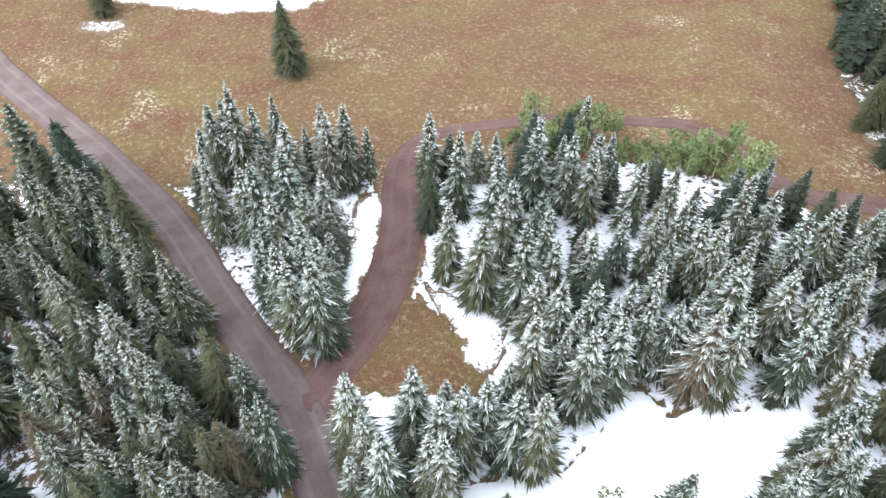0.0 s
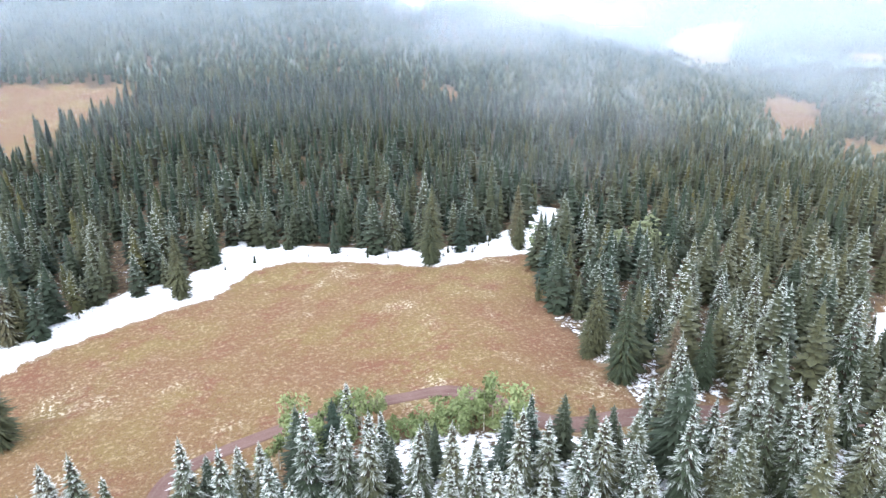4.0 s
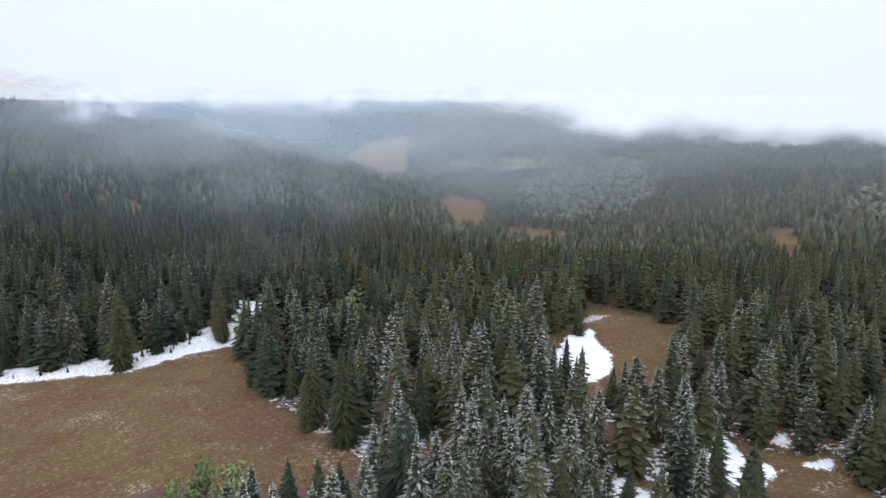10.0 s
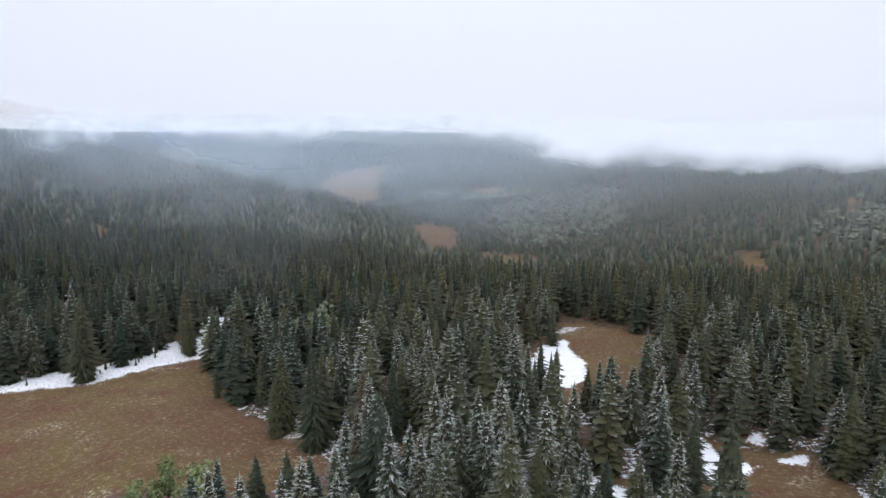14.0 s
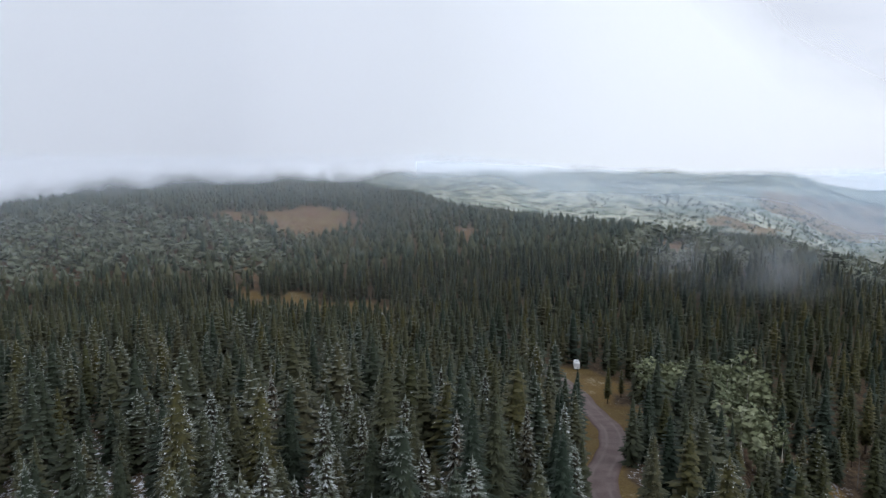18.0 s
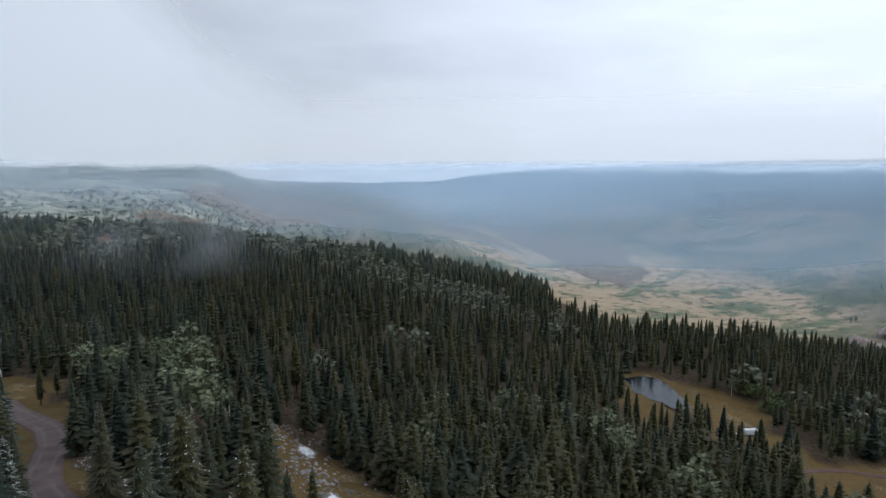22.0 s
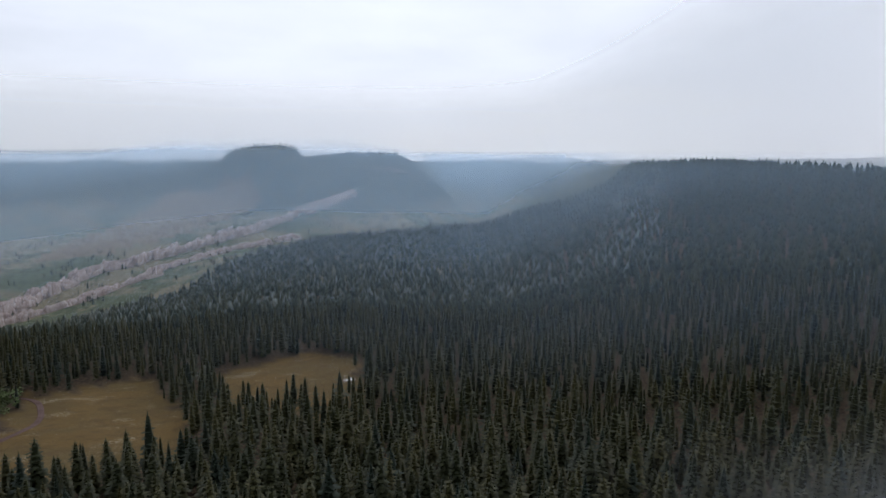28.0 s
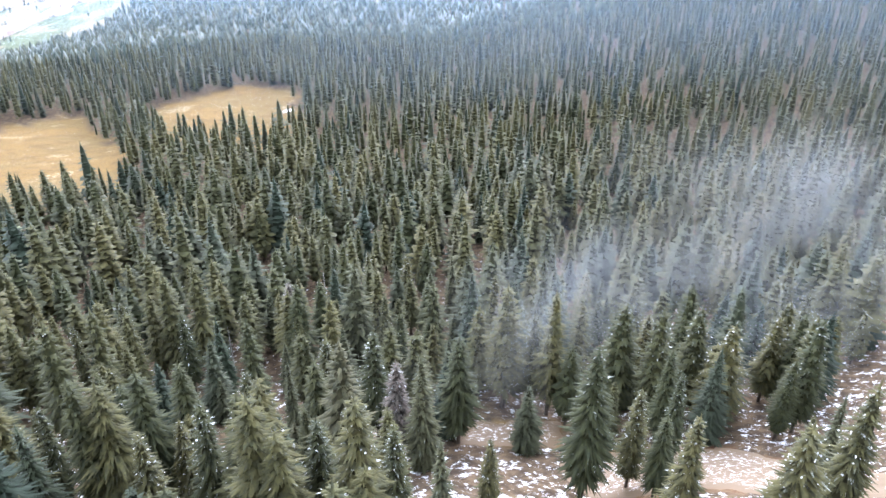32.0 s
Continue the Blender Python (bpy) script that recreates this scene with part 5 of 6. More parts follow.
def single_spruce(x, y, h, rime, group, rng):
    """One spruce with crown and trunk, as a thing of its own."""
    pine = "pines" in group and rng.uniform() < 0.75
    shapes = PINE[0] if pine else FORM_NEAR if "pines" in group else FORM[0]
    form, coat = rng.randint(len(shapes)), 0.95 if rime > 0.8 else 0.85 if rime > 0.5 else 0.6 if rime > 0.36 else 0.25
    close = "pines" in group
    if (form, coat, pine, close) not in MODELS:
        v, f, w = shapes[form]
        MODELS[form, coat, pine, close] = sheet("crown", v, f, PINE_NEEDLES if pine else NEEDLES, (("frost_shade", w * coat),))
    tree = new("pine_tree" if pine else "spruce_tree")
    for key, data in (("crown", MODELS[form, coat, pine, close]), ("trunk", STEM_MESH)):
        new(key, data).parent = tree
    wide = h * rng.uniform(0.95, 1.35) * (1.3 if "lone" in group else 0.9 if "pines" in group else 1.0)
    tree.matrix_basis = Matrix.LocRotScale((x, y, float(height(x, y)) - 0.25), Euler((0, 0, rng.uniform(0, 6.28))), (wide, wide, h))
    coat_word = "thickly frosted" if coat > 0.9 else "lightly frosted" if coat > 0.5 else "dark green"
    tagged(tree, coat_word + (" tall" if h > 20 else " young" if h < 14.5 else "") + (" pine with a narrow crown on the slope" if pine else " spruce with drooping branches"), "tree", group)


tree_rng = np.random.RandomState(77)
for group, text, rime in GROUPS:
    for spot in text.split():
        sx, sy, sh = (float(v) for v in spot.split(","))
        if any(inside(plot, np.array([sx]), np.array([sy]))[0] for plot in (GLADE, VERGE, VERGE_SNOW, SHOULDER_GLADE, SHOULDER, SHOULDER_SNOW)):
            continue
        single_spruce(sx, sy, sh * tree_rng.uniform(0.92, 1.08), rime * tree_rng.uniform(0.7, 1.25), group, tree_rng)

# ---------------------------------------------------------------- aspens, bushes, pond, cliffs, trailer, logs
def part(name, verts, faces, material, parent, label=""):
    ob = new(name, sheet(name, verts, faces, material))
    ob.parent = parent
    if label:
        ob["label"] = label
    return ob


def bush_shape(seed, count=380):
    """A bush or young aspen clump that reaches the ground, one metre high."""
    rng = np.random.RandomState(seed)
    v, f = [], []
    lobes = [(rng.normal(0, 0.28), rng.normal(0, 0.28), rng.uniform(0.25, 0.75), rng.uniform(0.18, 0.3)) for _ in range(9)]
    for _ in range(count):
        cx, cy, cz, cr = lobes[rng.randint(9)]
        d = rng.normal(size=3)
        d *= cr * rng.uniform(0.5, 1.0) / np.linalg.norm(d)
        c = np.array((cx, cy, cz)) + d
        c[2] = min(max(c[2], 0.02), 1.0)
        a, b = rng.normal(size=3), rng.normal(size=3)
        a *= 0.06 / np.linalg.norm(a)
        b -= a * np.dot(a, b) / np.dot(a, a)
        b *= 0.05 / np.linalg.norm(b)
        o = len(v)
        v += [tuple(c - a), tuple(c + b), tuple(c + a), tuple(c - b)]
        f += [(o, o + 1, o + 2), (o, o + 2, o + 3)]
    return np.array(v), np.array(f)


ASPEN_CROWNS = [sheet("crown", *LEAFY[0][i][:2], LEAVES) for i in range(3)]
ASPEN_TRUNK = sheet("trunk", *POLE[0][:2], PALE_BARK)
BUSHES = [sheet("foliage", *bush_shape(i), LEAVES) for i in range(4)]
BUSH_STEM = sheet("stems", *trunk_shape(0.5, 0.03)[:2], BARK)


def leafy_thing(kind, x, y, h, rng, group):
    ob = new("aspen_tree" if kind == "aspen" else "bush")
    parts = (("crown", ASPEN_CROWNS[rng.randint(3)]), ("trunk", ASPEN_TRUNK)) if kind == "aspen" else (("foliage", BUSHES[rng.randint(4)]), ("stems", BUSH_STEM))
    for key, data in parts:
        new(key, data).parent = ob
    w = h * rng.uniform(0.85, 1.3)
    ob.matrix_basis = Matrix.LocRotScale((x, y, float(height(x, y)) - 0.1), Euler((0, 0, rng.uniform(0, 6.28))), (w, w, h))
    tagged(ob, "slender aspen with a thin grey green crown" if kind == "aspen" else "rounded green bush at the meadow's edge", "tree" if kind == "aspen" else "bush", group)


leaf_rng = np.random.RandomState(91)
for spot in "15,113 20,120 18,115 27,119 31,116 33,119 52,109 54,105 56,101 57,107 57,99 12,109 24,116 29,121 36,117 49,106 60,103 22,110 28,112".split():
    ax, ay = (float(v) for v in spot.split(","))
    leafy_thing("aspen", ax, ay, leaf_rng.uniform(8, 12), leaf_rng, "aspens by the dirt track")
for spot in "41,114 45,114 48,111 51,111 43,111 46,108 38,115 54,109 57,104 49,114 36,113 41,109 52,106".split():
    ax, ay = (float(v) for v in spot.split(","))
    leafy_thing("bush", ax, ay, leaf_rng.uniform(3.2, 5.0), leaf_rng, "bushes by the dirt track")
for spot in "-33,-396 -28,-399 -38,-394 -45,-372 -42,-380 -88,-352 -94,-362 -101,-374 -106,-388 -112,-400 -79,-344 -84,-348 -98,-366 -70,-348 -92,-352 -104,-380".split():
    ax, ay = (float(v) for v in spot.split(","))
    leafy_thing("bush", ax, ay, leaf_rng.uniform(8, 12), leaf_rng, "aspen thicket in the southern meadow")
leafy_thing("bush", 22.2, 37.1, 4.5, leaf_rng, "bush in the snowy glade")
for spot in "112,170 110,166 114,176 108,160 118,190 122,196".split():
    ax, ay = (float(v) for v in spot.split(","))
    leafy_thing("aspen", ax, ay, leaf_rng.uniform(9, 13), leaf_rng, "aspens at the meadow's corner")

# pond
WATER = Paint("still_water", 0.2, 0.15)
WATER.bump(WATER.noise(1.5, 3), 0.02, 0.2)
WATER = WATER.done((0.012, 0.018, 0.020))
pond_rim = curve(np.vstack([POND, POND[:1]]), 2.0)[:-1]
pond_me = bpy.data.meshes.new("pond")
pond_me.from_pydata([(float(x), float(y), -57.3) for x, y in pond_rim], [], [list(range(len(pond_rim)))])
pond_me.materials.append(WATER)
tagged(new("pond", pond_me), "small dark pond at the meadow's end", "pond", kind="structure")


def cliff(name, line, tall, seed, label):
    """A broken band of rock along a line: buttresses, ledges and gullies."""
    rng = np.random.RandomState(seed)
    p = curve(outline(line), 9.0)
    d = np.gradient(p, axis=0)
    d /= np.hypot(d[:, 0], d[:, 1])[:, None]
    n = len(p)
    butt = 7 * ripple(p[:, 0], p[:, 1], 60, seed) + 4 * ripple(p[:, 0], p[:, 1], 22, seed + 1) + rng.normal(0, 1.5, n)
    crest = tall * (0.7 + 0.3 * ripple(p[:, 0], p[:, 1], 130, seed + 2) + 0.05 * rng.normal(size=n))
    fade = np.minimum(1, np.minimum(np.arange(n), np.arange(n)[::-1]) / 22.0)
    crest = np.maximum(crest * fade * np.clip(0.75 + 0.7 * ripple(p[:, 0], p[:, 1], 70, seed + 6), 0.15, 1.15), 1.0)
    rows = [(-10, -0.5), (-5, 0.0), (-3, 0.45), (-1.5, 0.5), (0, 0.93), (2, 1.0), (6, 0.8), (12, -0.5)]
    verts = []
    for out, up in rows:
        x, y = p[:, 0] + d[:, 1] * (-out - butt), p[:, 1] - d[:, 0] * (-out - butt)
        verts.append(np.stack([x, y, height(p[:, 0], p[:, 1]) * 0.5 + 0.5 * height(x, y) + crest * up], -1))
    verts = np.stack(verts, 1).reshape(-1, 3)
    me = sheet(name, verts, grid_faces(n, len(rows)), ROCK)
    tagged(new(name, me), label, "cliff", kind="structure")


def outcrops(name, line, count, tall, seed, label):
    """Broken blocks of bedded rock strung along a cliff line, with gaps between them."""
    rng = np.random.RandomState(seed)
    p = curve(outline(line), 6.0)
    d = np.gradient(p, axis=0)
    d /= np.hypot(d[:, 0], d[:, 1])[:, None]
    v, f = [], []
    for _ in range(count):
        i = rng.randint(len(p))
        side = rng.normal(0, 9)
        cx, cy = p[i] + np.array((d[i, 1], -d[i, 0])) * side
        half, thick, up = rng.uniform(7, 26), rng.uniform(2.5, 5), tall * rng.uniform(0.35, 1.1)
        turn = rng.normal(0, 0.25)
        ux, uy = d[i, 0] * math.cos(turn) - d[i, 1] * math.sin(turn), d[i, 0] * math.sin(turn) + d[i, 1] * math.cos(turn)
        o, stations = len(v), 5
        for k in range(stations):
            s = half * (2 * k / (stations - 1) - 1) * rng.uniform(0.85, 1.1)
            crest = up * (0.45 if k in (0, stations - 1) else rng.uniform(0.75, 1.1))
            for out, rise in ((-thick, -4.0), (-0.6 * thick, crest * 0.55), (-0.45 * thick, crest), (thick, crest * 0.8), (1.6 * thick, -4.0)):
                x, y = cx + ux * s + uy * out * rng.uniform(0.8, 1.2), cy + uy * s - ux * out * rng.uniform(0.8, 1.2)
                v.append((x, y, float(height(x, y)) + rise))
        for k in range(stations - 1):
            for m in range(4):
                q = o + k * 5 + m
                f.append((q, q + 1, q + 6, q + 5))
    me = sheet(name, np.array(v), np.array(f), ROCK)
    tagged(new(name, me), label, "cliff", kind="structure")


UPPER_LINE = "-1721,-1929 -1457,-1866 -1229,-1823 -1011,-1769 -807,-1703 -683,-1675 -560,-1600 -449,-1498 -351,-1459"
LOWER_LINE = "-1257,-1676 -1033,-1657 -722,-1520 -551,-1446 -412,-1418 -336,-1387 -279,-1400"
outcrops("cliff_upper", UPPER_LINE, 300, 25, 40, "long broken pink sandstone cliff across the valley")
outcrops("cliff_lower", LOWER_LINE, 170, 15, 50, "lower pale rock band under the cliff")
cliff("cliff_high", "-2027,-2212 -2085,-2150 -2121,-2121 -2194,-2046", 26, 60, "pale rock face below the far plateau")


def box(x0, x1, y0, y1, z0, z1, cut=0.04):
    """A box with bevelled edges as vertices and quads."""
    bm = bmesh.new()
    bmesh.ops.create_cube(bm, size=1)
    bmesh.ops.scale(bm, vec=(x1 - x0, y1 - y0, z1 - z0), verts=bm.verts)
    bmesh.ops.translate(bm, vec=((x0 + x1) / 2, (y0 + y1) / 2, (z0 + z1) / 2), verts=bm.verts)
    bmesh.ops.bevel(bm, geom=bm.edges[:], offset=cut, segments=2, affect="EDGES")
    return bm


def wheel(r, w, at):
    bm = bmesh.new()
    bmesh.ops.create_cone(bm, cap_ends=True, segments=20, radius1=r, radius2=r, depth=w, matrix=pose(*at, 90, 0, 0))
    bmesh.ops.bevel(bm, geom=bm.edges[:], offset=0.03, segments=1, affect="EDGES")
    return bm


def piece(name, bm, material, parent, label=""):
    me = bpy.data.meshes.new(name)
    bm.to_mesh(me)
    bm.free()
    me.materials.append(material)
    ob = new(name, me)
    ob.parent = parent
    if label:
        ob["label"] = label
    return ob


WHITE_PAINT = plain_paint("white_coachwork", (0.78, 0.79, 0.80), 0.35)
TYRE = plain_paint("black_rubber", (0.02, 0.02, 0.02), 0.8)
DARK_GLASS = plain_paint("dark_glass", (0.03, 0.035, 0.04), 0.1)
STEEL = plain_paint("galvanised_steel", (0.35, 0.35, 0.36), 0.4, 0.8)


def camper(x, y, turn, label):
    ob = new("camper_trailer")
    piece("body", box(-3.2, 3.2, -1.2, 1.2, 0.55, 3.0, 0.25), WHITE_PAINT, ob)
    piece("roof_unit", box(-0.6, 0.4, -0.4, 0.4, 3.0, 3.25, 0.06), WHITE_PAINT, ob)
    door = piece("door", box(0.6, 1.4, -1.24, -1.19, 0.75, 2.6, 0.02), STEEL, ob)
    piece("handle", box(0.68, 0.76, -1.28, -1.24, 1.55, 1.7, 0.01), STEEL, door)
    for a in (-2.4, -0.9, 1.9):
        piece("window", box(a - 0.5, a + 0.5, -1.23, -1.19, 1.6, 2.3, 0.02), DARK_GLASS, ob)
    for a in (-0.5, 0.5):
        for side in (-1.0, 1.0):
            piece("wheel", wheel(0.36, 0.24, (a, side, 0.36)), TYRE, ob)
    piece("tow_bar", box(3.1, 4.4, -0.08, 0.08, 0.5, 0.62, 0.02), STEEL, ob)
    ob.matrix_basis = pose(x, y, float(height(x, y)) + 0.05, 0, 0, turn)
    tagged(ob, label, "trailer")


camper(-29.5, -333, 25, "white camper trailer parked in the brown meadow")
camper(230.5, -177, -34, "white camper trailer parked under spruces beside the road")


def pickup(x, y, turn):
    ob = new("pickup_truck")
    piece("body", box(-2.7, 2.7, -0.95, 0.95, 0.5, 1.15, 0.12), WHITE_PAINT, ob)
    cab = piece("cab", box(-0.6, 1.3, -0.88, 0.88, 1.1, 1.85, 0.2), WHITE_PAINT, ob)
    piece("windscreen", box(1.18, 1.33, -0.75, 0.75, 1.25, 1.72, 0.03), DARK_GLASS, cab)
    for a in (-1.7, 1.75):
        for side in (-0.85, 0.85):
            piece("wheel", wheel(0.4, 0.26, (a, side, 0.4)), TYRE, ob)
    ob.matrix_basis = pose(x, y, float(height(x, y)) + 0.05, 0, 0, turn)
    tagged(ob, "white pickup truck parked beside the camper", "truck")


pickup(-25.0, -331, 60)


def log(x, y, length, turn, thick=0.22):
    """A fallen trunk with broken branch stubs and snow along its top."""
    rng = np.random.RandomState(int(abs(x * 7 + y * 13)))
    ob = new("fallen_log")
    v, f = [], []
    for i in range(9):
        for k in range(7):
            a, r = 6.283 * k / 7, thick * (1 - 0.06 * i) * rng.uniform(0.85, 1.1)
            v.append((length * (i / 8 - 0.5), r * math.cos(a), r * math.sin(a) + thick))
    for i in range(8):
        for k in range(7):
            f.append((i * 7 + k, i * 7 + (k + 1) % 7, i * 7 + 7 + (k + 1) % 7, i * 7 + 7 + k))
    part("trunk", np.array(v), np.array(f), BARK, ob)
    sv = [(length * (i / 8 - 0.5) * 0.96, thick * s * 0.75, 2 * thick * (0.93 if abs(s) else 1.06)) for i in range(9) for s in (-1, 0, 1)]
    sf = [(i * 3 + k, i * 3 + 3 + k, i * 3 + 4 + k, i * 3 + 1 + k) for i in range(8) for k in (0, 1)]
    part("snow_cap", np.array(sv), np.array(sf), SNOW_CAP, ob, "snow lying along the log")
    for k in range(4):
        bx, side = length * rng.uniform(-0.4, 0.45), rng.choice([-1, 1])
        part("branch", np.array([(bx, 0, thick), (bx + 0.12, 0, thick + 0.1), (bx + 0.5, side * 1.1, thick + 0.35), (bx + 0.02, side * 0.05, thick * 0.7)]), np.array([(0, 1, 2), (1, 3, 2), (3, 0, 2)]), BARK, ob)
    q = radians(turn)
    z0, z1 = float(height(x - math.cos(q) * length / 2, y - math.sin(q) * length / 2)), float(height(x + math.cos(q) * length / 2, y + math.sin(q) * length / 2))
    ob.matrix_basis = Matrix.Translation((x, y, (z0 + z1) / 2 + 0.15)) @ Euler((0, 0, q)).to_matrix().to_4x4() @ Euler((0, -math.atan2(z1 - z0, length), 0)).to_matrix().to_4x4()
    tagged(ob, "fallen grey log with snow on top", "log", "fallen logs on the slope")


SNOW_CAP = Paint("settled_snow", 0.6, 0.3).done((0.82, 0.84, 0.87))
for lx, ly, ll, lt in ((-50, -49, 9, 40), (-54, -55, 11, -25), (-48, -53, 8, 85), (-66, -47, 10, 50), (-88, -86, 12, 20), (-93, -96, 10, 70), (-110, -70, 11, 130), (-42, -57, 7, 10)):
    log(lx, ly, ll, lt)


def snag(x, y, h, rng):
    """A dead standing tree with bare grey branches."""
    ob = new("dead_tree")
    tv, tf, _ = trunk_shape(1.0, 0.011)
    part("trunk", tv, tf, DEAD_WOOD, ob)
    for i in range(16):
        z, a, r = rng.uniform(0.35, 0.97), rng.uniform(0, 6.28), rng.uniform(0.05, 0.11)
        r *= 1.25 - z
        ca, sa = math.cos(a), math.sin(a)
        v = [(0, 0, z + 0.005), (-0.004 * sa, 0.004 * ca, z - 0.004), (0.004 * sa, -0.004 * ca, z - 0.004), (ca * r, sa * r, z + r * 0.35)]
        part("branch", np.array(v), np.array([(0, 1, 3), (1, 2, 3), (2, 0, 3)]), DEAD_WOOD, ob)
    ob.matrix_basis = Matrix.LocRotScale((x, y, float(height(x, y)) - 0.2), Euler((0, 0, rng.uniform(0, 6))), (h, h, h))
    tagged(ob, "dead grey tree with bare branches", "tree", "dead trees in the wood")


DEAD_WOOD = bark_paint("weathered_wood", (0.20, 0.185, 0.17), (0.34, 0.32, 0.30))
for spot in "-62,-100 -64,-97 -92,-100 -30,-75 -84,-92 -45,-90 100,-140 92,-150 88,-142 150,-280 60,-205 40,-190 118,-190 -100,-48".split():
    dx, dy = (float(v) for v in spot.split(","))
    snag(dx, dy, leaf_rng.uniform(11, 16), leaf_rng)


# saplings in the snow at the meadow's edge
for spot in "90,206 93,209 97,208 100,212 104,210 107,214 110,211 113,216 101,206 96,212 116,222 120,224 126,228 88,205 72,212 66,216 60,220 48,226 30,228 20,226 108,219 112,224".split():
    dx, dy = (float(v) for v in spot.split(","))
    single_spruce(dx, dy, leaf_rng.uniform(2.0, 4.2), 0.3, "young spruces in the snow", tree_rng)



def stone_field(count, seed):
    """Angular grey stones scattered over the bare gravelly clearing."""
    rng = np.random.RandomState(seed)
    v, f = [], []
    line = curve(outline("66,-128 84,-148 104,-168 124,-186"), 2.0)
    for _ in range(count):
        cx, cy = line[rng.randint(len(line))] + rng.normal(0, 4.5, 2)
        r = rng.uniform(0.25, 0.9)
        base = float(height(cx, cy))
        o = len(v)
        for k in range(6):
            a = k * 1.047 + rng.uniform(-0.3, 0.3)
            v.append((cx + r * math.cos(a) * rng.uniform(0.7, 1.2), cy + r * math.sin(a) * rng.uniform(0.7, 1.2), base - 0.1))
        for k in range(3):
            a = k * 2.09 + rng.uniform(-0.5, 0.5)
            v.append((cx + 0.5 * r * math.cos(a), cy + 0.5 * r * math.sin(a), base + r * rng.uniform(0.35, 0.7)))
        f += [(o + k, o + (k + 1) % 6, o + 6 + k // 2) for k in range(6)]
        f += [(o + 2, o + 7, o + 6), (o + 4, o + 8, o + 7), (o, o + 6, o + 8), (o + 6, o + 7, o + 8)]
    me = sheet("stones", np.array(v), np.array(f), GREY_STONE)
    tagged(new("stones", me), "loose grey stones on a bare clearing", "stones", kind="stuff")


GREY_STONE = rock_paint("grey_stone", (0.16, 0.145, 0.14), (0.36, 0.335, 0.32))
stone_field(320, 8)
build_snow(outline("72,-132 78,-136 80,-144 74,-142"), 1.0, 0.3)
build_snow(outline("96,-164 104,-168 108,-176 100,-174"), 1.0, 0.3)
for sx, sy in ((40, -205), (62, -236), (-5, -190), (-20, -160), (86, -262), (20, -240), (-48, -185), (-70, -150), (10, -150), (120, -250), (-262, -300)):
    build_snow(outline("%d,%d %d,%d %d,%d %d,%d" % (sx - 5, sy - 2, sx + 3, sy - 4, sx + 6, sy + 2, sx - 2, sy + 4)), 1.0, 0.42)
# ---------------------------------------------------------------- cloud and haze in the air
# bright air put into the colour: used twice, it returns more than all light
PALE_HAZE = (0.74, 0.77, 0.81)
GREY_CLOUD = (0.60, 0.63, 0.675)
BLUE = "-60:0.3 40:0.6 60:0.4 110:0.35 130:0.5 150:0.75 168:0.95 230:1.0 300:0.9"


def by_bearing(turn, text):
    pairs = np.array([[float(v) for v in s.split(":")] for s in text.split()])
    return np.interp(turn, pairs[:, 0], pairs[:, 1])


def curtain(name, reach, spans, material, label, lift, bend=0.03):
    """A standing sheet of haze round the place, thinning out towards the ground. spans: bearing:density."""
    turn = np.arange(float(spans.split(":")[0]), float(spans.split()[-1].split(":")[0]) + 0.1, 1.5)
    top = 84 + 0.008 * reach
    z = np.concatenate([np.linspace(-340, 0, 22), np.linspace(8, top, 10)])
    away_by = reach * (1 + bend * np.sin(np.radians(turn * 3.1)))
    t, zz = np.meshgrid(np.radians(turn), z, indexing="ij")
    r = np.broadcast_to(away_by[:, None], t.shape)
    x, y = r * np.sin(t), r * np.cos(t)
    dense = by_bearing(turn, spans)[:, None] * soft(zz - height(x, y), lift * 0.12, lift) * soft(zz / by_bearing(turn, "-60:1 118:1 136:0.6 202:0.6 208:0.86 221:0.86 227:0.6 300:0.6")[:, None], top - 3, 0.74 * top)
    blue = np.repeat(by_bearing(turn, BLUE), len(z))
    me = smooth(sheet(name, np.stack([x, y, zz], -1).reshape(-1, 3), grid_faces(len(turn), len(z)), material, (("dense", dense.ravel()), ("blue", blue))))
    tagged(new(name, me), label, "cloud", kind="stuff")


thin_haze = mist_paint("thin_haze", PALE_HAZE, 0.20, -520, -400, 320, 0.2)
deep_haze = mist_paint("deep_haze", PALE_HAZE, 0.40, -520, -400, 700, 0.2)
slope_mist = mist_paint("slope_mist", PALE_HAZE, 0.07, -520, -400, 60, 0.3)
curtain("haze", 330, "196:0 222:0.5 244:0.8 300:0.9", slope_mist, "thin haze low over the steep slope", 60, 0.05)
curtain("haze", 400, "-60:0.7 10:0.5 36:0.4 60:0.1 84:0.1 112:0.2 140:0.2 170:0", slope_mist, "thin haze over the northern woods", 40, 0.05)
curtain("haze", 660, "-60:0.6 12:0.5 30:0.42 60:0.25 90:0.27 110:0.3 140:0.3 165:0.2 200:0.2 225:0.15 240:0.3 300:0.5", thin_haze, "thin pale haze over the woods", 70)
curtain("haze", 1010, "-60:0.8 12:0.6 30:0.55 60:0.5 90:0.52 118:0.5 135:0.45 154:0.4 200:0.35 225:0.45 240:0.6 300:0.6", thin_haze, "thin haze before the hills", 80)
curtain("haze", 1850, "-60:0.8 30:0.5 54:0.42 70:0.45 100:0.6 116:0.6 140:0.6 165:0.64 205:0.5 240:0.55 300:0.7", deep_haze, "pale haze in the valleys", 120)
curtain("haze", 2960, "-60:0.8 30:0.5 60:0.48 100:0.6 118:0.6 140:0.5 160:0.5 200:0.6 240:0.6 300:0.7", deep_haze, "blue haze before the far hills", 150)
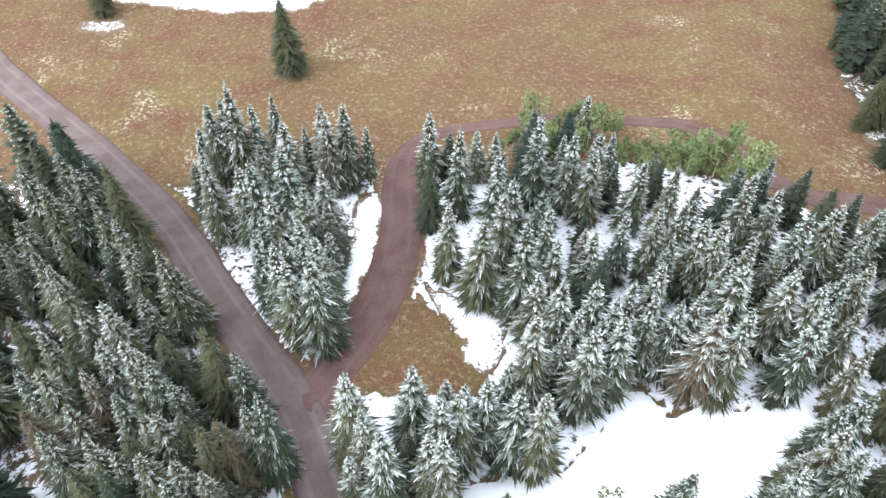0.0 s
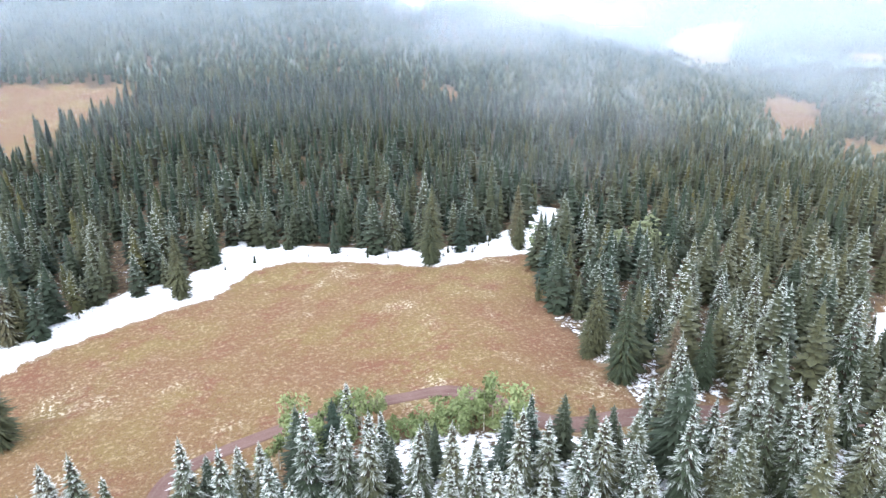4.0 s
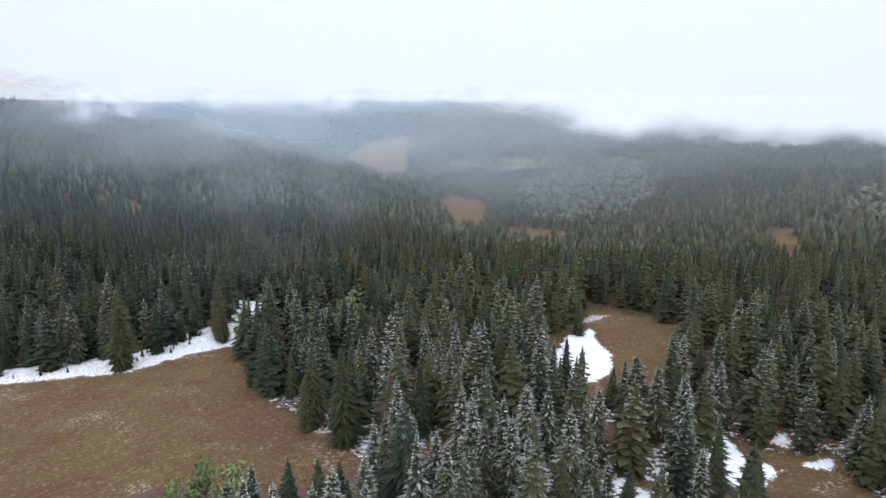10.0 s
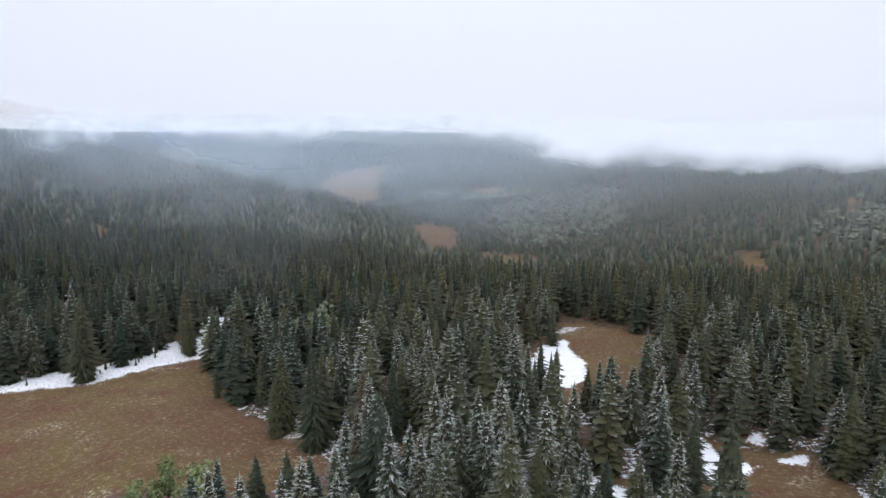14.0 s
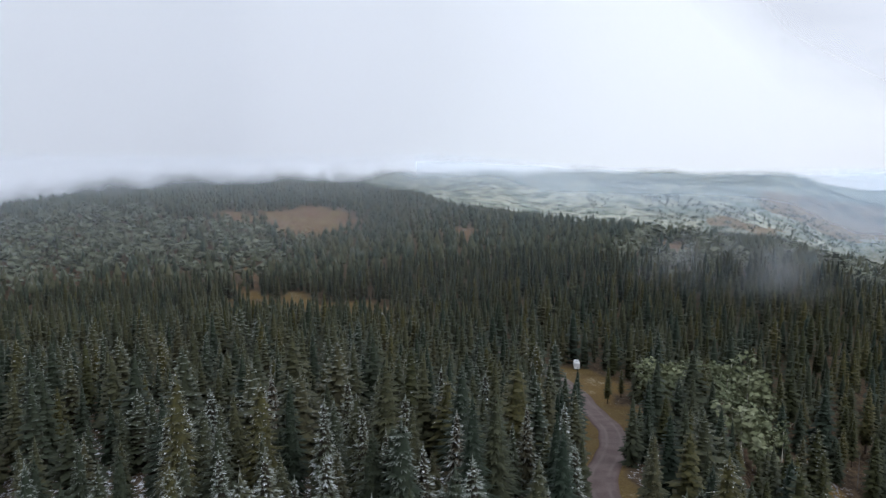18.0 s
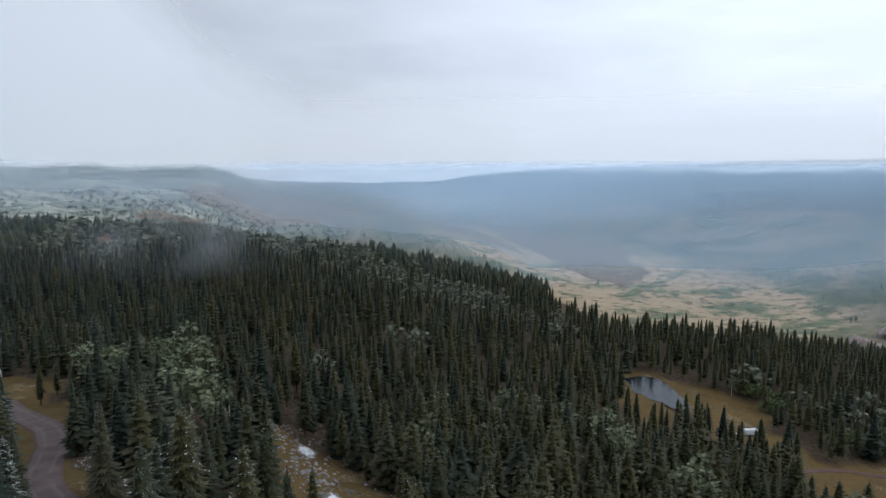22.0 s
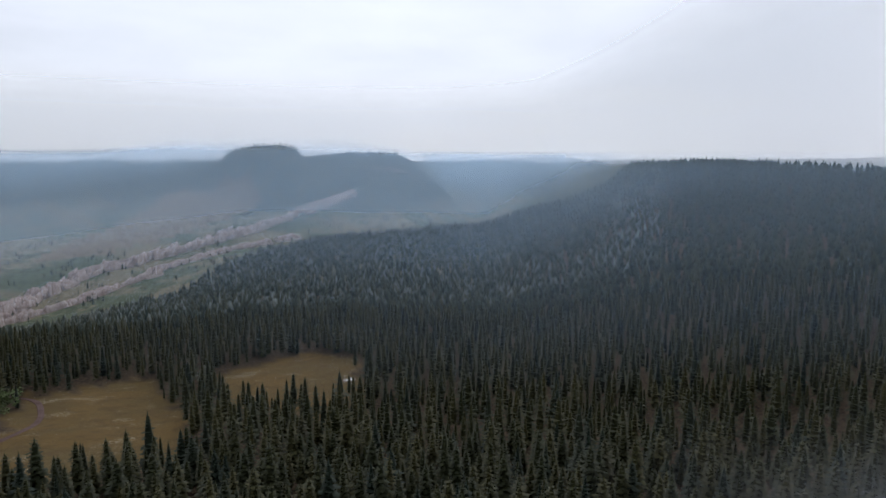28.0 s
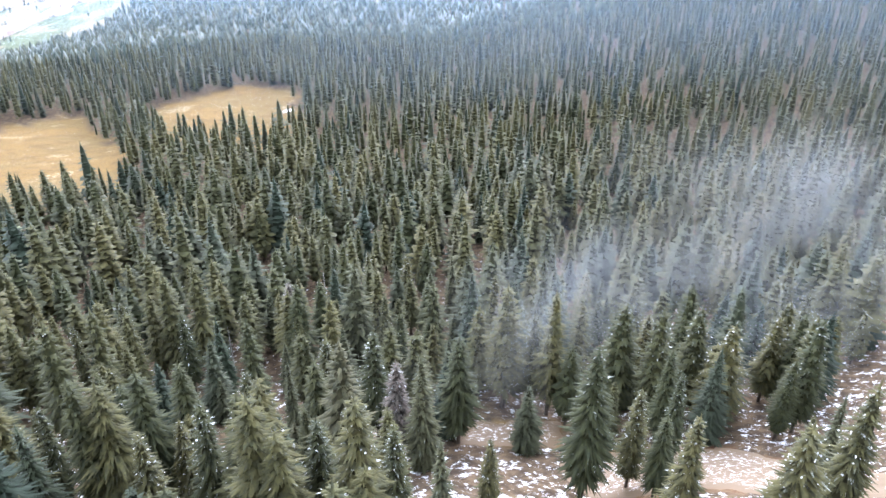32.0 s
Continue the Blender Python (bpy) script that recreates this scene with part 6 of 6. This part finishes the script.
curtain("haze", 3500, "108:0 126:0.45 140:0.45 165:0.5 200:0.55 240:0.6 300:0.8", deep_haze, "blue haze before the far plateau", 150)


def cloud_base():
    """One ragged sheet of cloud round the place: low on the hills to the north and east, high and broken to the south."""
    turn = np.arange(-60, 300.1, 0.75)
    reach = 1420 + 2280 * (soft(turn, 100, 152) - soft(turn, 226, 260))
    low = by_bearing(turn, "-60:55 16:58 24:48 32:34 52:32 58:6 63:-22 80:-20 88:2 96:18 104:26 112:30 122:26 132:30 140:20 150:0 165:-12 200:-4 222:12 228:8 240:6 250:8 300:8")
    deep = by_bearing(turn, "-60:60 24:60 34:56 54:56 62:50 112:46 124:44 140:32 222:32 230:24 300:24")
    dense = by_bearing(turn, "-60:1 108:1 118:0.95 130:0.85 140:0.7 148:0.55 160:0.55 176:0.7 190:0.8 230:0.75 240:0.6 256:0.65 280:0.85 300:0.9")
    roof = by_bearing(turn, "-60:900 96:900 118:700 132:420 142:260 150:205 236:205 252:260 300:300")
    white = by_bearing(turn, "-60:0 116:0 136:0.7 148:1 300:1")
    z = np.concatenate([np.linspace(-120, 200, 24), np.linspace(240, 1900, 8)])
    t, zz = np.meshgrid(np.radians(turn), z, indexing="ij")
    zz = np.where(zz > 220, 200 + (zz - 200) * reach[:, None] / 1320, zz)
    roof = 200 + (roof - 200) * reach / 1320
    verts = np.stack([reach[:, None] * np.sin(t), reach[:, None] * np.cos(t), zz], -1).reshape(-1, 3)
    attrs = [(key, np.repeat(v, len(z))) for key, v in (("low", low), ("depth", deep), ("dense", dense), ("roof", roof), ("white", white))]
    me = smooth(sheet("cloud_bank", verts, grid_faces(len(turn), len(z)), bank_paint(), attrs))
    tagged(new("cloud_bank", me), "low grey cloud resting on the ridges", "cloud", kind="stuff")


cloud_base()


def wisp(bearing, reach, low, high, across, most, size, seed):
    """A drifting wisp of mist: one curved sheet, thinning out to every side."""
    paint = mist_paint("wisp", GREY_CLOUD, most, low - 40, high + 60, size, 0.7)
    u, w = np.meshgrid(np.linspace(-1, 1, 41), np.linspace(-1, 1, 41), indexing="ij")
    b = radians(bearing)
    side, out = u * across / 2, reach + 14 * np.sin(2.6 * u + seed) + 6 * np.sin(5 * u + 3 * w)
    side = side + 0.2 * across * (w + 1) / 2
    x = out * math.sin(b) + side * math.cos(b)
    y = out * math.cos(b) - side * math.sin(b)
    z = low + (high - low) * (w + 1) / 2
    ragged = 0.6 + 0.5 * ripple(side, z, across / 2.5, seed) + 0.35 * ripple(side, 0.4 * z, across / 7, seed + 9)
    dense = np.clip(ragged, 0.05, 1.2) * soft(np.hypot(u, w) + 0.25 * ripple(side, z, across / 3, seed + 5), 1.0, 0.15)
    me = smooth(sheet("mist_wisp", np.stack([x, y, z], -1).reshape(-1, 3), grid_faces(41, 41), paint, (("dense", dense.ravel()),)))
    tagged(new("mist_wisp", me), "thin wisp of mist drifting over the trees", "mist", group="mist wisps", kind="stuff")


wisp(31, 300, -6, 70, 130, 0.16, 26, 3)
wisp(20.5, 1260, 2, 92, 330, 0.8, 60, 7)
wisp(26, 760, -14, 82, 400, 0.35, 50, 9)
wisp(27, 1900, -10, 100, 420, 0.6, 80, 8)
wisp(138, 420, -15, 45, 150, 0.30, 26, 4)
wisp(257, 120, -70, 25, 110, 0.16, 16, 5)
wisp(241, 95, -60, 5, 70, 0.12, 16, 6)
